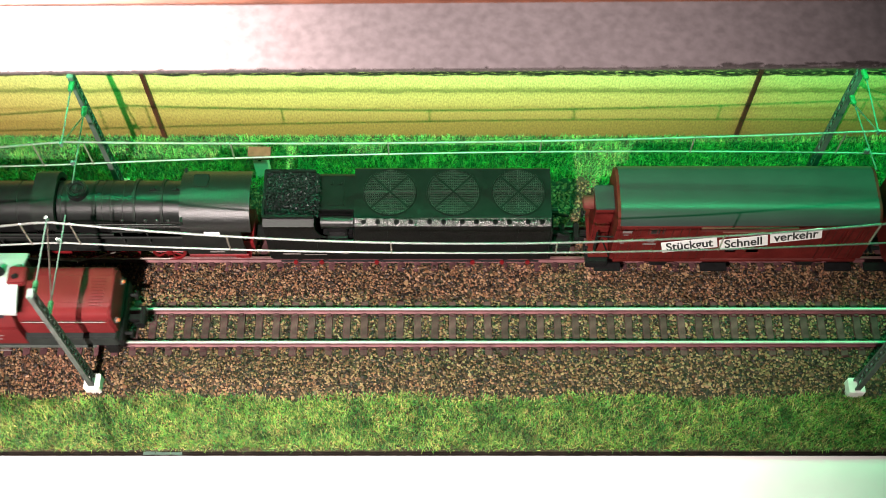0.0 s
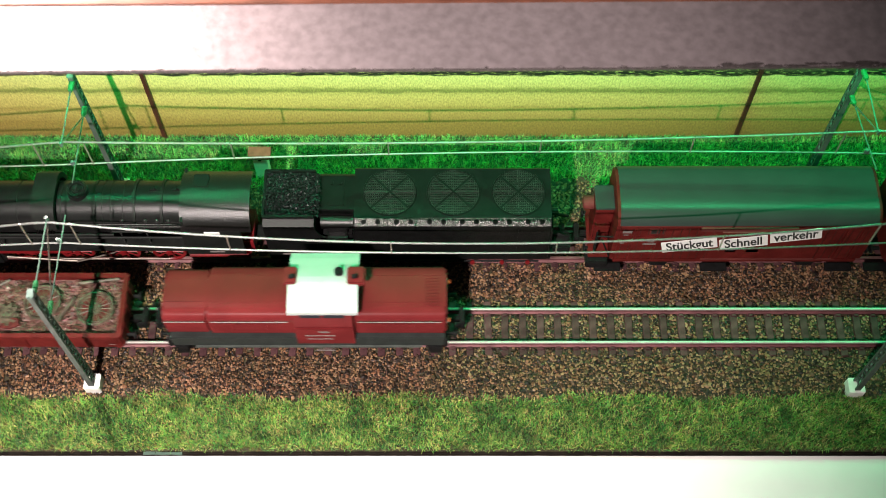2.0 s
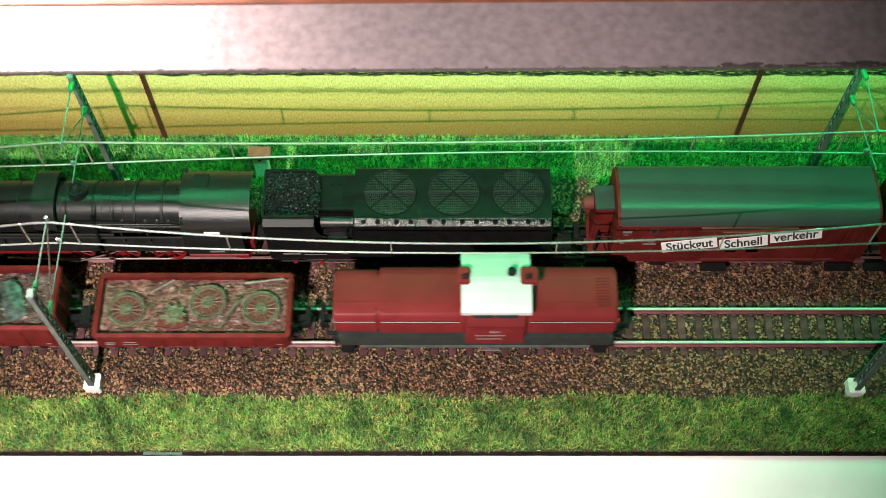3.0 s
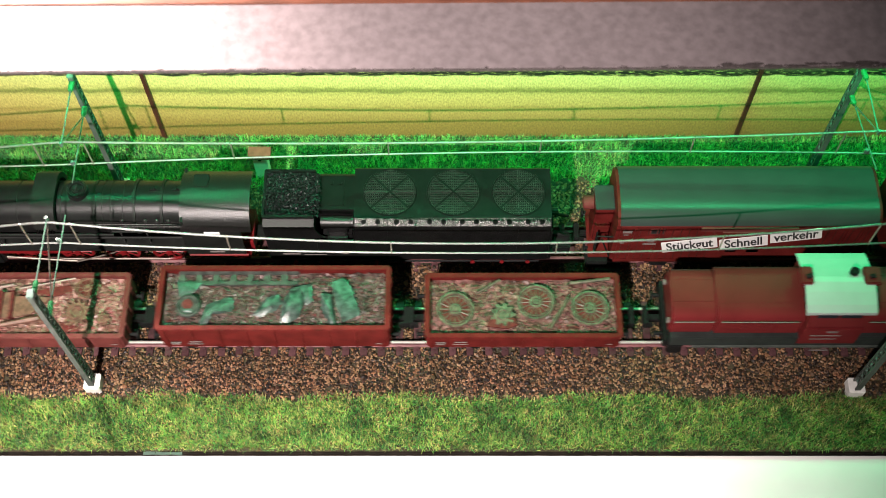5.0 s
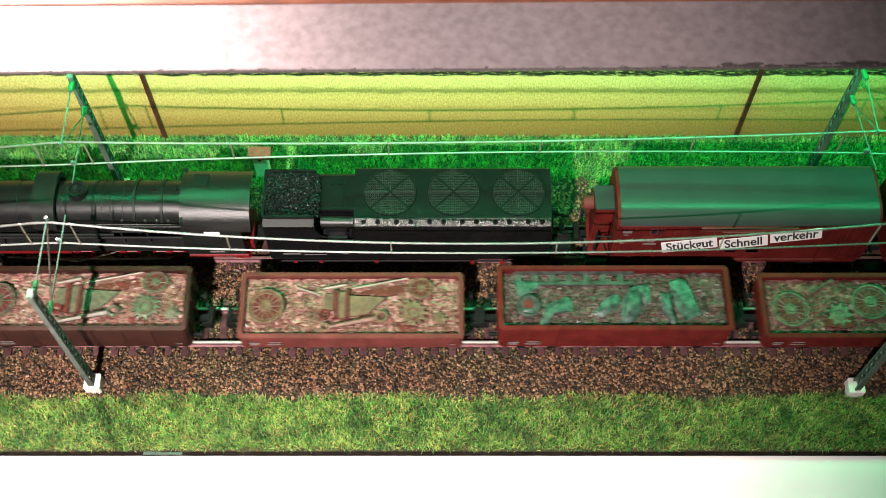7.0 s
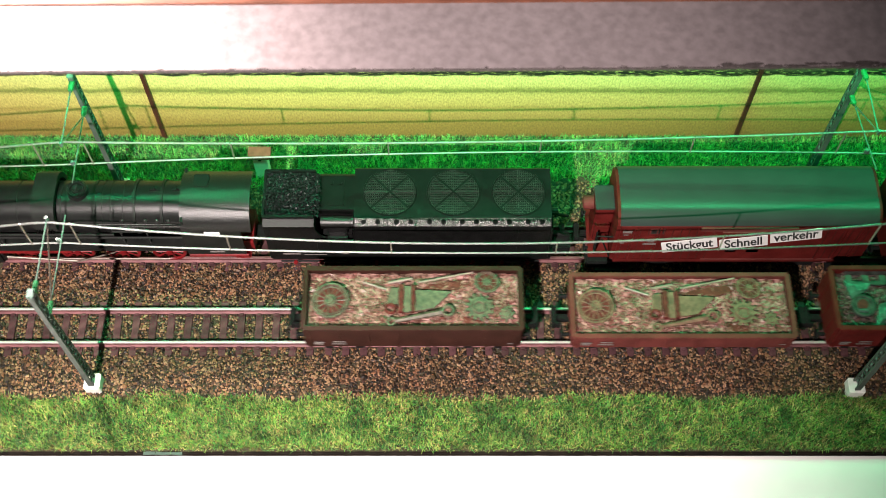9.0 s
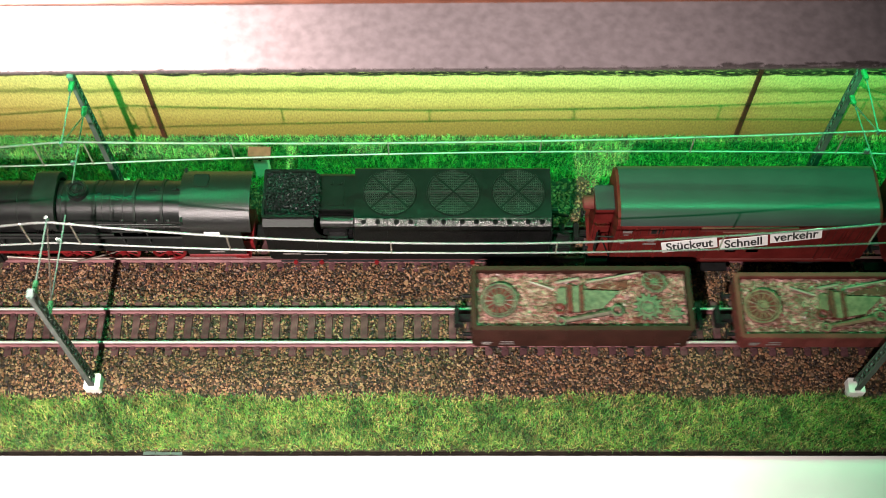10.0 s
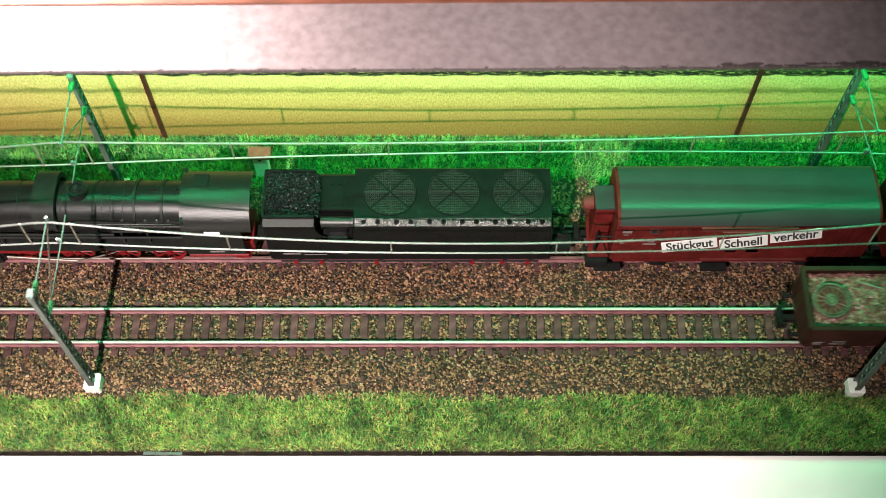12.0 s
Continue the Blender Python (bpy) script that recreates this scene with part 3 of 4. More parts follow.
def diesel():
    t = thing("diesel_locomotive", 0, 0, 0, "dark red diesel locomotive with a light grey cab roof", "locomotive")

    def hood(name, x0, x1, top, half):
        bm = B()
        prof(bm, [(-half, 12.0), (-half, top - 2.2), (-half + 0.35, top - 1.2), (-half + 1.5, top - 0.15), (-half + 3.2, top), (half - 3.2, top), (half - 1.5, top - 0.15), (half - 0.35, top - 1.2), (half, top - 2.2), (half, 12.0)], x0, x1)
        es = [e for e in bm.edges if all(abs(v.co.x - e.verts[0].co.x) < 1e-4 for v in e.verts)]
        bmesh.ops.bevel(bm, geom=es, offset=0.5, segments=2, affect="EDGES")
        return part(name, bm, M_DIESEL, t, smooth=True)

    h1 = hood("rear_hood", -24.5, -2.2, 21.6, 7.6)
    hood("rear_hood_nose", -35.8, -24.4, 20.8, 7.3)
    # pale rod imitates the bright highlight along the nose crease
    part("nose_crease_highlight", rod(B(), (-35.2, -7.7, 19.2), (-25.0, -7.7, 19.2), 0.12, 6), M_LETTER, t)
    h2 = hood("front_hood", 12.2, 35.8, 21.6, 7.6)
    for x, x2, y in ((-35, -25, 3.4), (-35, -25, -2.6), (-24, -5, 4.4), (-24, -5, -3.4), (14.4, 35, 4.2), (14.4, 35, -3.2)):
        z = 20.8 if x < -30 else 21.6
        part("roof_seam", box(B(), x, x2, y - 0.1, y + 0.1, z - 0.05, z + 0.1), M_DIESEL, t)
    for h, x0, x1 in ((h1, -22, -5.5), (h2, 15, 33)):
        part("hood_seam", box(B(), x0, x1, -7.75, -7.55, 18.6, 18.8), M_RUNGEAR, h)
        # pale rod in place of the specular line on the hood's top edge
        part("handrail_or_crease_glint", rod(B(), (x0 - 1.5, -8.1, 20.0), (x1 + 1.5, -8.1, 20.0), 0.13, 6), M_LETTER, h)
        if h is h2:
            for k in range(10):
                yy = -4.4 + k * 0.85
                part("louvre", box(B(), 30.4, 33.8, yy, yy + 0.42, 21.55, 21.85, 0.1), M_DIESEL, h)
        part("louvre_panel", box(B(), (x0 + x1) / 2 - 4, (x0 + x1) / 2 + 4, -7.72, -7.58, 14.6, 17.6, 0.05), M_DIESEL, h)
    bm = B()
    prof(bm, [(-9.3, 9.4), (-9.3, 19.0), (-7.9, 24.9), (8.3, 23.4), (9.3, 19.0), (9.3, 9.4)], -2.4, 12.4)
    cab = part("cab", bm, M_DIESEL, t)
    lean = Matrix.Translation((0, -8.55, 22.3)) @ Matrix.Rotation(radians(-13.3), 4, "X")
    for x0, x1 in ((-0.6, 4.6), (5.2, 10.4)):
        part("side_window", box(B(), x0, x1, -0.14, 0.1, 1.0, 2.1, 0, lean), M_GLASS, cab)
    for x0, x1 in ((-2.55, -2.35), (12.35, 12.55)):
        for y0 in (-7.2, 2.2):
            part("end_window", box(B(), x0, x1, y0, y0 + 5.2, 21.7, 23.4), M_GLASS, cab)
    part("ledge", box(B(), -2.2, 12.2, -9.75, -9.2, 18.9, 19.4, 0.1), M_DIESEL, cab)
    bars(cab, "lettering", M_LETTER, ((3.6, 16.2, 2.6, 0.9), (0.0, 14.2, 7.5, 0.5), (0.4, 12.2, 6.5, 0.35)), -9.32)
    bm = B()
    up = [(-8.1, 24.9), (-8.0, 25.5), (-6.2, 26.3), (-3, 27.2), (-0.5, 27.65), (1, 27.5), (4, 26.4), (7.5, 24.9), (9.4, 23.8), (9.5, 23.3)]
    lo = [(y, z - 0.7) for y, z in reversed(up)]
    prof(bm, up + lo, -3.6, 13.8)
    roof = part("cab_roof", bm, M_CABROOF, t, "light grey cab roof")
    for x0 in (-4.6, 11.1):
        bm = B()
        box(bm, x0, x0 + (3.2 if x0 < 0 else 4.4), -1.2, 3.6, 26.2, 28.2, 0.35)
        part("horn_box", bm, M_DIESEL, roof)
        part("horn", rod(B(), (x0 + 1.4, 0.6, 28.2), (x0 + 2.6, 0.6, 28.8), 0.6, 8), M_RUNGEAR, roof)
    bm = B()
    rod(bm, (9.0, 2.2, 26.4), (9.0, 2.2, 28.4), 1.1, 14)
    ring(bm, (9.0, 2.2, 28.4), 0.85, 0.25, 16, 6)
    part("exhaust", bm, M_RUNGEAR, roof)
    bm = B()
    box(bm, -35, 35.4, -9.0, 9.0, 7.2, 12.3, 0.3)
    part("underframe", bm, M_FRAME, t, "dark grey running board and frame")
    part("step_edge", box(B(), -29, 29.5, -9.5, -8.9, 7.0, 7.5, 0.1), M_MAST, t)
    bars(t, "frame_plate", M_LETTER, ((2, 5.2, 4.8, 0.35), (2.2, 6.2, 4.2, 0.35)), -9.6)
    for s in (-1, 1):
        part("buffer_beam", box(B(), s * 35.3, s * 36.3, -8.6, 8.6, 5.6, 9.6, 0.15), M_RUNGEAR, t)
        buffers(t, s * 36, s, 7.2)
        coupler(t, s * 36, s)
        bm = B()
        for w in (-1, 1):
            box(bm, s * 26 - 9.5, s * 26 + 9.5, w * 6.2 - 0.7, w * 6.2 + 0.7, 2.0, 6.2, 0.4)
            for k in (-6, 6):
                box(bm, s * 26 + k - 1.6, s * 26 + k + 1.6, w * 7.2 - 0.5, w * 7.2 + 0.5, 2.0, 4.4, 0.3)
        part("bogie", bm, M_RUNGEAR, t)
        part("steps", box(B(), s * 33 - 1.8, s * 33 + 1.8, -9.2, -7.4, 2.6, 7.2, 0.3), M_RUNGEAR, t)
        for k in (-6, 6):
            wheelset(t, s * 26 + k)
        for y in (-5.4, 5.4):
            hl = part("headlight", rod(B(), (s * 35.7, y, 15.4), (s * 36.3, y, 15.4), 0.8, 12), M_LETTER, t)
            if s > 0:
                part("lens", rod(B(), (36.3, y, 15.5), (36.6, y, 15.6), 0.5, 10), M_LAMP, hl, "glowing orange lens")
    part("fuel_tank", box(B(), -9, 9, -7.5, 7.5, 2.4, 7.2, 0.5), M_RUNGEAR, t)
    return t


def spoked_wheel(t, x, y, z, r, tilt, spokes=16, material=None):
    m = material or M_SCRAPWHEEL
    bm = B()
    rot = Euler([radians(a) for a in tilt]).to_matrix()
    ring(bm, (x, y, z), r * 0.92, r * 0.09, 32, 6, rot)
    ring(bm, (x, y, z), r * 0.76, r * 0.045, 32, 5, rot)
    ring(bm, (x, y, z), r * 0.26, r * 0.10, 16, 6, rot)
    c = Vector((x, y, z))
    rod(bm, c - rot @ Vector((0, 0, 0.4)), c + rot @ Vector((0, 0, 0.55)), r * 0.17, 10)
    w = part("spoked_wheel", bm, m, t, "rusty grey-green spoked wheel", True)
    part("rusty_web", rod(B(), c - rot @ Vector((0, 0, r * 0.12)), c - rot @ Vector((0, 0, r * 0.03)), r * 0.86, 28), M_SCRAPRUST, w, "dark rust between the spokes")
    for k in range(spokes):
        a = 2 * math.pi * k / spokes
        d = rot @ Vector((math.cos(a), math.sin(a), 0))
        part("spoke", rod(B(), c + d * r * 0.3, c + d * r * 0.86, r * 0.036, 5), m, w)


def gear(t, x, y, z, r, n=10, material=None):
    bm = B()
    rim = []
    for k in range(n):
        for f, q in ((-0.30, 0.74), (-0.16, 1.0), (0.16, 1.0), (0.30, 0.74)):
            a = 2 * math.pi * (k + f) / n
            rim.append((x + r * q * math.cos(a), y + r * q * math.sin(a)))
    lo = [bm.verts.new((a, b, z - 0.35)) for a, b in rim]
    hi = [bm.verts.new((a, b, z + 0.35)) for a, b in rim]
    bm.faces.new(lo[::-1])
    bm.faces.new(hi)
    for k in range(len(rim)):
        q = (k + 1) % len(rim)
        bm.faces.new((lo[k], lo[q], hi[q], hi[k]))
    ring(bm, (x, y, z + 0.35), r * 0.42, r * 0.12, 20, 6)
    part("gear_wheel", bm, material or M_SCRAPWHEEL, t, "cast grey-green gear wheel")


def rods(t, rows, material, name="scrap_rod"):
    for a, b, r in rows:
        part(name, rod(B(), a, b, r, 7), material, t)


def plate(t, pts, z0, z1, material, name="scrap_plate"):
    bm = B()
    lo = [bm.verts.new((x, y, z0 + dz)) for x, y, dz in pts]
    hi = [bm.verts.new((x, y, z1 + dz)) for x, y, dz in pts]
    bm.faces.new(lo[::-1])
    bm.faces.new(hi)
    n = len(pts)
    for i in range(n):
        bm.faces.new((lo[i], lo[(i + 1) % n], hi[(i + 1) % n], hi[i]))
    part(name, bm, material, t)


def sheet(t, pts, z, lift, tx, ty, material=None):
    """A bent piece of sheet metal: bulged by lift, tilted by tx and ty."""
    bm = B()
    n = len(pts)
    cx, cy = sum(p[0] for p in pts) / n, sum(p[1] for p in pts) / n
    rim = []
    for i in range(n):
        for k in range(3):
            f = k / 3
            rim.append((pts[i][0] * (1 - f) + pts[(i + 1) % n][0] * f, pts[i][1] * (1 - f) + pts[(i + 1) % n][1] * f))

    def at(x, y, r):
        return bm.verts.new((x, y, z + lift * (1 - r * r) + tx * (x - cx) + ty * (y - cy) + 0.22 * noise.noise(Vector((x * 0.7, y * 0.7, z)))))

    rings = [[at(cx + (x - cx) * r, cy + (y - cy) * r, r) for x, y in rim] for r in (0.35, 0.7, 1.0)]
    c, m = at(cx, cy, 0), len(rim)
    for k in range(m):
        q = (k + 1) % m
        bm.faces.new((c, rings[0][k], rings[0][q]))
        for a, b in zip(rings[:-1], rings[1:]):
            bm.faces.new((a[k], b[k], b[q], a[q]))
    bmesh.ops.recalc_face_normals(bm, faces=bm.faces[:])
    bmesh.ops.solidify(bm, geom=bm.faces[:], thickness=0.4)
    part("scrap_plate", bm, material or M_SCRAPPLATE, t, "bent green sheet metal", True)


def chips(t, length, width, z, n, seed, material):
    """The bed of small scrap that fills a wagon, one heap."""
    r = np.random.default_rng(seed)
    bm = B()
    bmesh.ops.create_grid(bm, x_segments=60, y_segments=20, size=1, matrix=Matrix.LocRotScale((0, 0, z - 0.5), None, (length / 2, width / 2, 1)))
    for v in bm.verts:
        v.co.z += 0.6 * noise.noise(v.co * 0.55 + Vector((seed, 0, 0)))
    for i in range(n):
        x, y = r.uniform(-length / 2 + 0.6, length / 2 - 0.6), r.uniform(-width / 2 + 0.5, width / 2 - 0.5)
        a, b = r.uniform(0.15, 0.95), r.uniform(0.12, 0.42)
        m = Matrix.Translation((x, y, z - 0.25 + 0.6 * noise.noise(Vector((x, y, z)) * 0.55 + Vector((seed, 0, 0))))) @ Euler((r.uniform(-0.7, 0.7), r.uniform(-0.7, 0.7), r.uniform(0, 6.28))).to_matrix().to_4x4()
        vs = [bm.verts.new(m @ Vector(p)) for p in ((-a, -b, 0), (a, -b * 0.7, 0), (a * 0.8, b, 0), (-a, b * 0.8, 0), (-a * 0.5, 0, b * 1.7), (a * 0.5, 0, b * 1.5))]
        for f in ((0, 1, 5, 4), (1, 2, 5), (2, 3, 4, 5), (3, 0, 4)):
            bm.faces.new([vs[k] for k in f])
    ob = part("scrap_bed", bm, material, t, "heap of small rusty scrap")
    return tagged(ob, kind="stuff")


def gondola(length, half, top, material, label, ribs):
    """An open wagon: floor, walls with a rim, ribs, buffers, couplers and wheels."""
    t = thing("open_goods_wagon", 0, 0, 0, label, "goods wagon", "open wagons of the moving train")
    h = length / 2
    part("floor", box(B(), -h + 0.3, h - 0.3, -half + 0.4, half - 0.4, 6.4, 7.6), material, t)
    for s in (-1, 1):
        w = part("side_wall", box(B(), -h, h, s * half - 0.35 - 0.35 * s, s * half + 0.35 - 0.35 * s, 6.6, top - 0.5, 0.08), material, t)
        part("rim", box(B(), -h - 0.15, h + 0.15, s * half - 0.7 - 0.4 * s, s * half + 0.7 - 0.4 * s, top - 0.7, top, 0.15), material, w)
        for k in range(ribs):
            x = -h + 1.2 + (length - 2.4) * k / (ribs - 1)
            part("rib", box(B(), x - 0.4, x + 0.4, s * half - 0.25, s * half + 0.25, 6.3, top - 0.6, 0.06), material, w)
        part("sole_bar", box(B(), -h + 0.5, h - 0.5, s * (half - 0.5) - 0.35, s * (half - 0.5) + 0.35, 6.0, 6.7, 0.06), material, w)
        e = part("end_wall", box(B(), s * h - 0.4, s * h + 0.4, -half + 0.7, half - 0.7, 6.2, top - 0.5, 0.08), material, t)
        part("end_rim", box(B(), s * h - 0.75, s * h + 0.65, -half + 0.2, half - 0.2, top - 0.7, top + 0.02, 0.15), material, e)
        for k in (-0.55, 0, 0.55):
            part("end_rib", box(B(), s * h + s * 0.4 - 0.2, s * h + s * 0.4 + 0.5, half * k - 0.4, half * k + 0.4, 6.0, top - 0.6, 0.06), material, e)
        buffers(t, s * (h + 0.4), s)
        coupler(t, s * (h + 0.4), s)
        bx = h * 0.66
        bm = B()
        for y in (-6.3, 6.3):
            box(bm, s * bx - 6, s * bx + 6, y - 0.5, y + 0.5, 2.2, 4.8, 0.3)
            for k in (-4, 4):
                box(bm, s * bx + k - 1.2, s * bx + k + 1.2, y * 1.12 - 0.4, y * 1.12 + 0.4, 1.8, 4.0, 0.2)
        part("bogie", bm, M_RUNGEAR, t)
        for k in (-4, 4):
            wheelset(t, s * bx + k, 2.6)
    bars(t, "lettering", M_LETTER, ((-h + 2.2, 9.5, 2.6, 0.5), (-h + 2.2, 8.4, 2.2, 0.6), (-h + 7.0, 9.8, 3.2, 0.5), (-h + 6.6, 8.5, 3.8, 0.4), (h - 3.2, 8.6, 1.4, 0.3)), -half - 0.28)
    return t


def wagon_wheels():
    t = gondola(49.4, 9.0, 13.0, M_OXIDE, "red-brown low open wagon loaded with scrap spoked wheels", 7)
    chips(t, 48.2, 16.6, 10.9, 2300, 11, M_SCRAP)
    for x, y, r in ((-17.6, -0.9, 5.0), (3.4, 1.2, 5.0), (17.4, -0.6, 5.0)):
        spoked_wheel(t, x, y, 12.0, r, (random.uniform(-6, 6), random.uniform(-6, 6), 0))
    gear(t, -5.2, -2.4, 11.9, 3.3, 9)
    plate(t, [(-9.5, -5.5, 0), (-4.0, -6.3, 0.1), (-1.5, -5.2, 0), (-2.0, -3.4, 0.3), (-8.5, -3.2, 0.2)], 11.4, 12.0, M_SCRAPRUST)
    rods(t, (((12.5, 6.6, 12.0), (23, 7.6, 12.6), 0.5), ((6.8, -6.2, 11.8), (11.8, 2.2, 12.4), 0.55), ((-12, 3.8, 11.8), (-5.8, 7.4, 12.4), 0.45)), M_SCRAPWHEEL)
    return t


def wagon_plates():
    t = gondola(58.2, 8.85, 17.6, M_OXIDE, "red-brown tall open wagon loaded with green scrap plates", 9)
    chips(t, 56.9, 16.6, 15.15, 2800, 12, M_SCRAPDARK)
    bm = B()
    for y in (4.8, 8.0):
        box(bm, -25.2, 5.8, y - 0.55, y + 0.55, 15.2, 15.95, 0.12)
    for k in range(7):
        x = -25.2 + k * 4.4
        box(bm, x, x + 1.7, 4.8, 8.0, 15.2, 15.9, 0.12)
    part("scrap_ladder_frame", bm, M_SCRAPDULL, t, "green scrap lattice frame")
    bm = B()
    rod(bm, (-22.0, -1.8, 14.2), (-21.9, -2.0, 16.6), 2.3, 22, 3.2)
    ring(bm, (-21.9, -2.0, 16.6), 2.7, 0.5, 26, 8)
    drum = part("scrap_drum", bm, M_SCRAPDULL, t, "dented green drum", True)
    part("drum_hole", rod(B(), (-22.1, -1.6, 16.6), (-22.1, -1.65, 16.9), 1.35, 18), M_SCRAPRUST, drum, "dark opening")
    sheet(t, [(-23.6, -4.0), (-20.6, -4.0), (-20.8, -2.9), (-23.4, -2.9)], 16.7, 0.3, 0.0, 0.45)
    sheet(t, [(-25.7, 5.5), (-18.8, 4.6), (-20.3, 2.5), (-24.5, 0.2)], 16.0, 0.3, 0.0, 0.08)
    sheet(t, [(-17.4, -1.2), (-12.0, 0.9), (-10.4, 0.0), (-10.7, -3.1), (-13.9, -3.7), (-16.4, -4.0), (-17.4, -7.7), (-19.6, -8.0), (-18.9, -5.8)], 15.6, 0.9, 0.0, 0.06)
    sheet(t, [(-5.5, -4.0), (-2.1, 0.6), (0.9, 1.5), (1.9, -0.9), (0.4, -2.8), (-3.1, -4.6)], 15.7, 0.7, 0.0, 0.16)
    sheet(t, [(1.6, -6.4), (1.9, -0.9), (3.8, 3.1), (6.3, 3.4), (7.3, -0.3), (6.6, -4.6), (3.8, -6.4)], 15.9, 1.5, 0.0, 0.12)
    sheet(t, [(5.3, 4.0), (9.3, 4.6), (9.8, -0.3), (7.8, -1.5)], 15.7, 0.6, 0.1, 0.1)
    sheet(t, [(11.7, 1.5), (14.4, 1.5), (16.2, -8.2), (14.9, -8.3), (12.2, -3.4)], 15.8, 1.1, 0.0, 0.16)
    sheet(t, [(14.9, 1.5), (14.4, 4.6), (17.6, 5.8), (19.6, 3.4), (22.1, -4.0), (17.6, -6.1), (15.9, -2.1)], 16.2, 0.5, -0.04, 0.10)
    return t


def machine_load(t, z, dx, metal, panel):
    spoked_wheel(t, -21.1 + dx, -0.2, z + 0.8, 4.9, (4, -5, 0), 14, metal)
    spoked_wheel(t, 19.0 + dx, 5.0, z + 0.9, 3.3, (-4, 5, 0), 10, metal)
    gear(t, 17.0 + dx, -2.0, z + 0.5, 3.8, 13, metal)
    gear(t, 24.0 + dx, -3.8, z + 0.4, 2.0, 8, metal)
    bm = B()
    ring(bm, (-5.7 + dx, -2.3, z + 0.5), 1.2, 0.4, 18, 6)
    part("scrap_ring", bm, M_SCRAPRUST, t, smooth=True)
    rods(t, (((1.4 + dx, 5.0, z + 0.7), (15.6 + dx, 7.7, z + 1.1), 0.3), ((-6.4 + dx, 5.0, z + 0.4), (-0.4 + dx, 6.1, z + 0.6), 0.42), ((-13 + dx, 5.4, z + 0.1), (-7 + dx, 3.2, z + 0.2), 0.35)), M_SCRAPBRIGHT)
    for x0, x1 in ((-3.6, -2.4), (-0.4, 0.5)):
        plate(t, [(x0 + dx, -3.5, 0), (x1 + dx, -3.5, 0), (x1 + dx, 3.9, 0.4), (x0 + dx, 3.9, 0.4)], z, z + 1.3, M_SCRAPRUST, "machine_frame")
    plate(t, [(-2.3 + dx, -3.4, 0), (-0.5 + dx, -3.4, 0), (-0.5 + dx, 3.7, 0.3), (-2.3 + dx, 3.7, 0.3)], z, z + 0.8, metal, "machine_frame")
    plate(t, [(-6.6 + dx, -1.0, 0), (-3.8 + dx, -1.2, 0), (-3.8 + dx, 3.4, 0.3), (-6.0 + dx, 3.2, 0.3)], z - 0.2, z + 0.5, metal, "machine_frame")
    plate(t, [(0.6 + dx, -3.1, 0), (5.2 + dx, -2.3, 0), (8.1 + dx, 0.4, 0.1), (10.0 + dx, 2.4, 0.2), (0.6 + dx, 2.8, 0.2)], z, z + 0.7, panel, "machine_panel")
    bm = B()
    a, b = Vector((-5.5 + dx, -6.1, z + 0.7)), Vector((9.0 + dx, -3.2, z + 0.9))
    ring(bm, a, 1.0, 0.42, 18, 6)
    ring(bm, b, 1.35, 0.5, 20, 6)
    d = (b - a).normalized()
    rod(bm, a + d * 1.2, b - d * 1.6, 0.55, 6, 0.85)
    part("connecting_rod", bm, panel, t, "scrapped connecting rod with two eyes", True)
    plate(t, [(2 + dx, 3.4, 0.2), (11 + dx, 3.2, 0.2), (15 + dx, 4.6, 0.2), (14 + dx, 6.2, 0.3), (4 + dx, 4.6, 0.3)], z - 0.9, z - 0.25, M_SCRAPRUST)
    plate(t, [(13 + dx, -7.4, 0), (18 + dx, -7.2, 0), (18.5 + dx, -5.8, 0), (12.6 + dx, -4.2, 0)], z - 0.7, z - 0.1, M_SCRAPRUST)


def wagon_machine_low():
    t = gondola(56.6, 9.1, 13.0, M_OXIDE2, "dusty brown low open wagon loaded with scrap machine parts", 8)
    chips(t, 55.4, 16.8, 11.3, 2800, 13, M_SCRAPPINK)
    machine_load(t, 11.6, -1.2, M_SCRAPBROWN, M_SCRAPBROWN)
    return t


def wagon_machine_tall():
    t = gondola(55.2, 8.85, 17.3, M_DARKBR, "dark brown tall open wagon loaded with scrap machine parts", 8)
    chips(t, 53.9, 16.6, 15.0, 2800, 14, M_SCRAPPINK)
    machine_load(t, 15.2, 0, M_SCRAPWHEEL, M_SCRAPWHEEL)
    return t


TRAIN = [(diesel(), -119.1), (wagon_wheels(), -191.7), (wagon_plates(), -255.5), (wagon_machine_low(), -322.9), (wagon_machine_tall(), -392.4)]


# ---- the standing train on the rear track ----
YB = 25.3


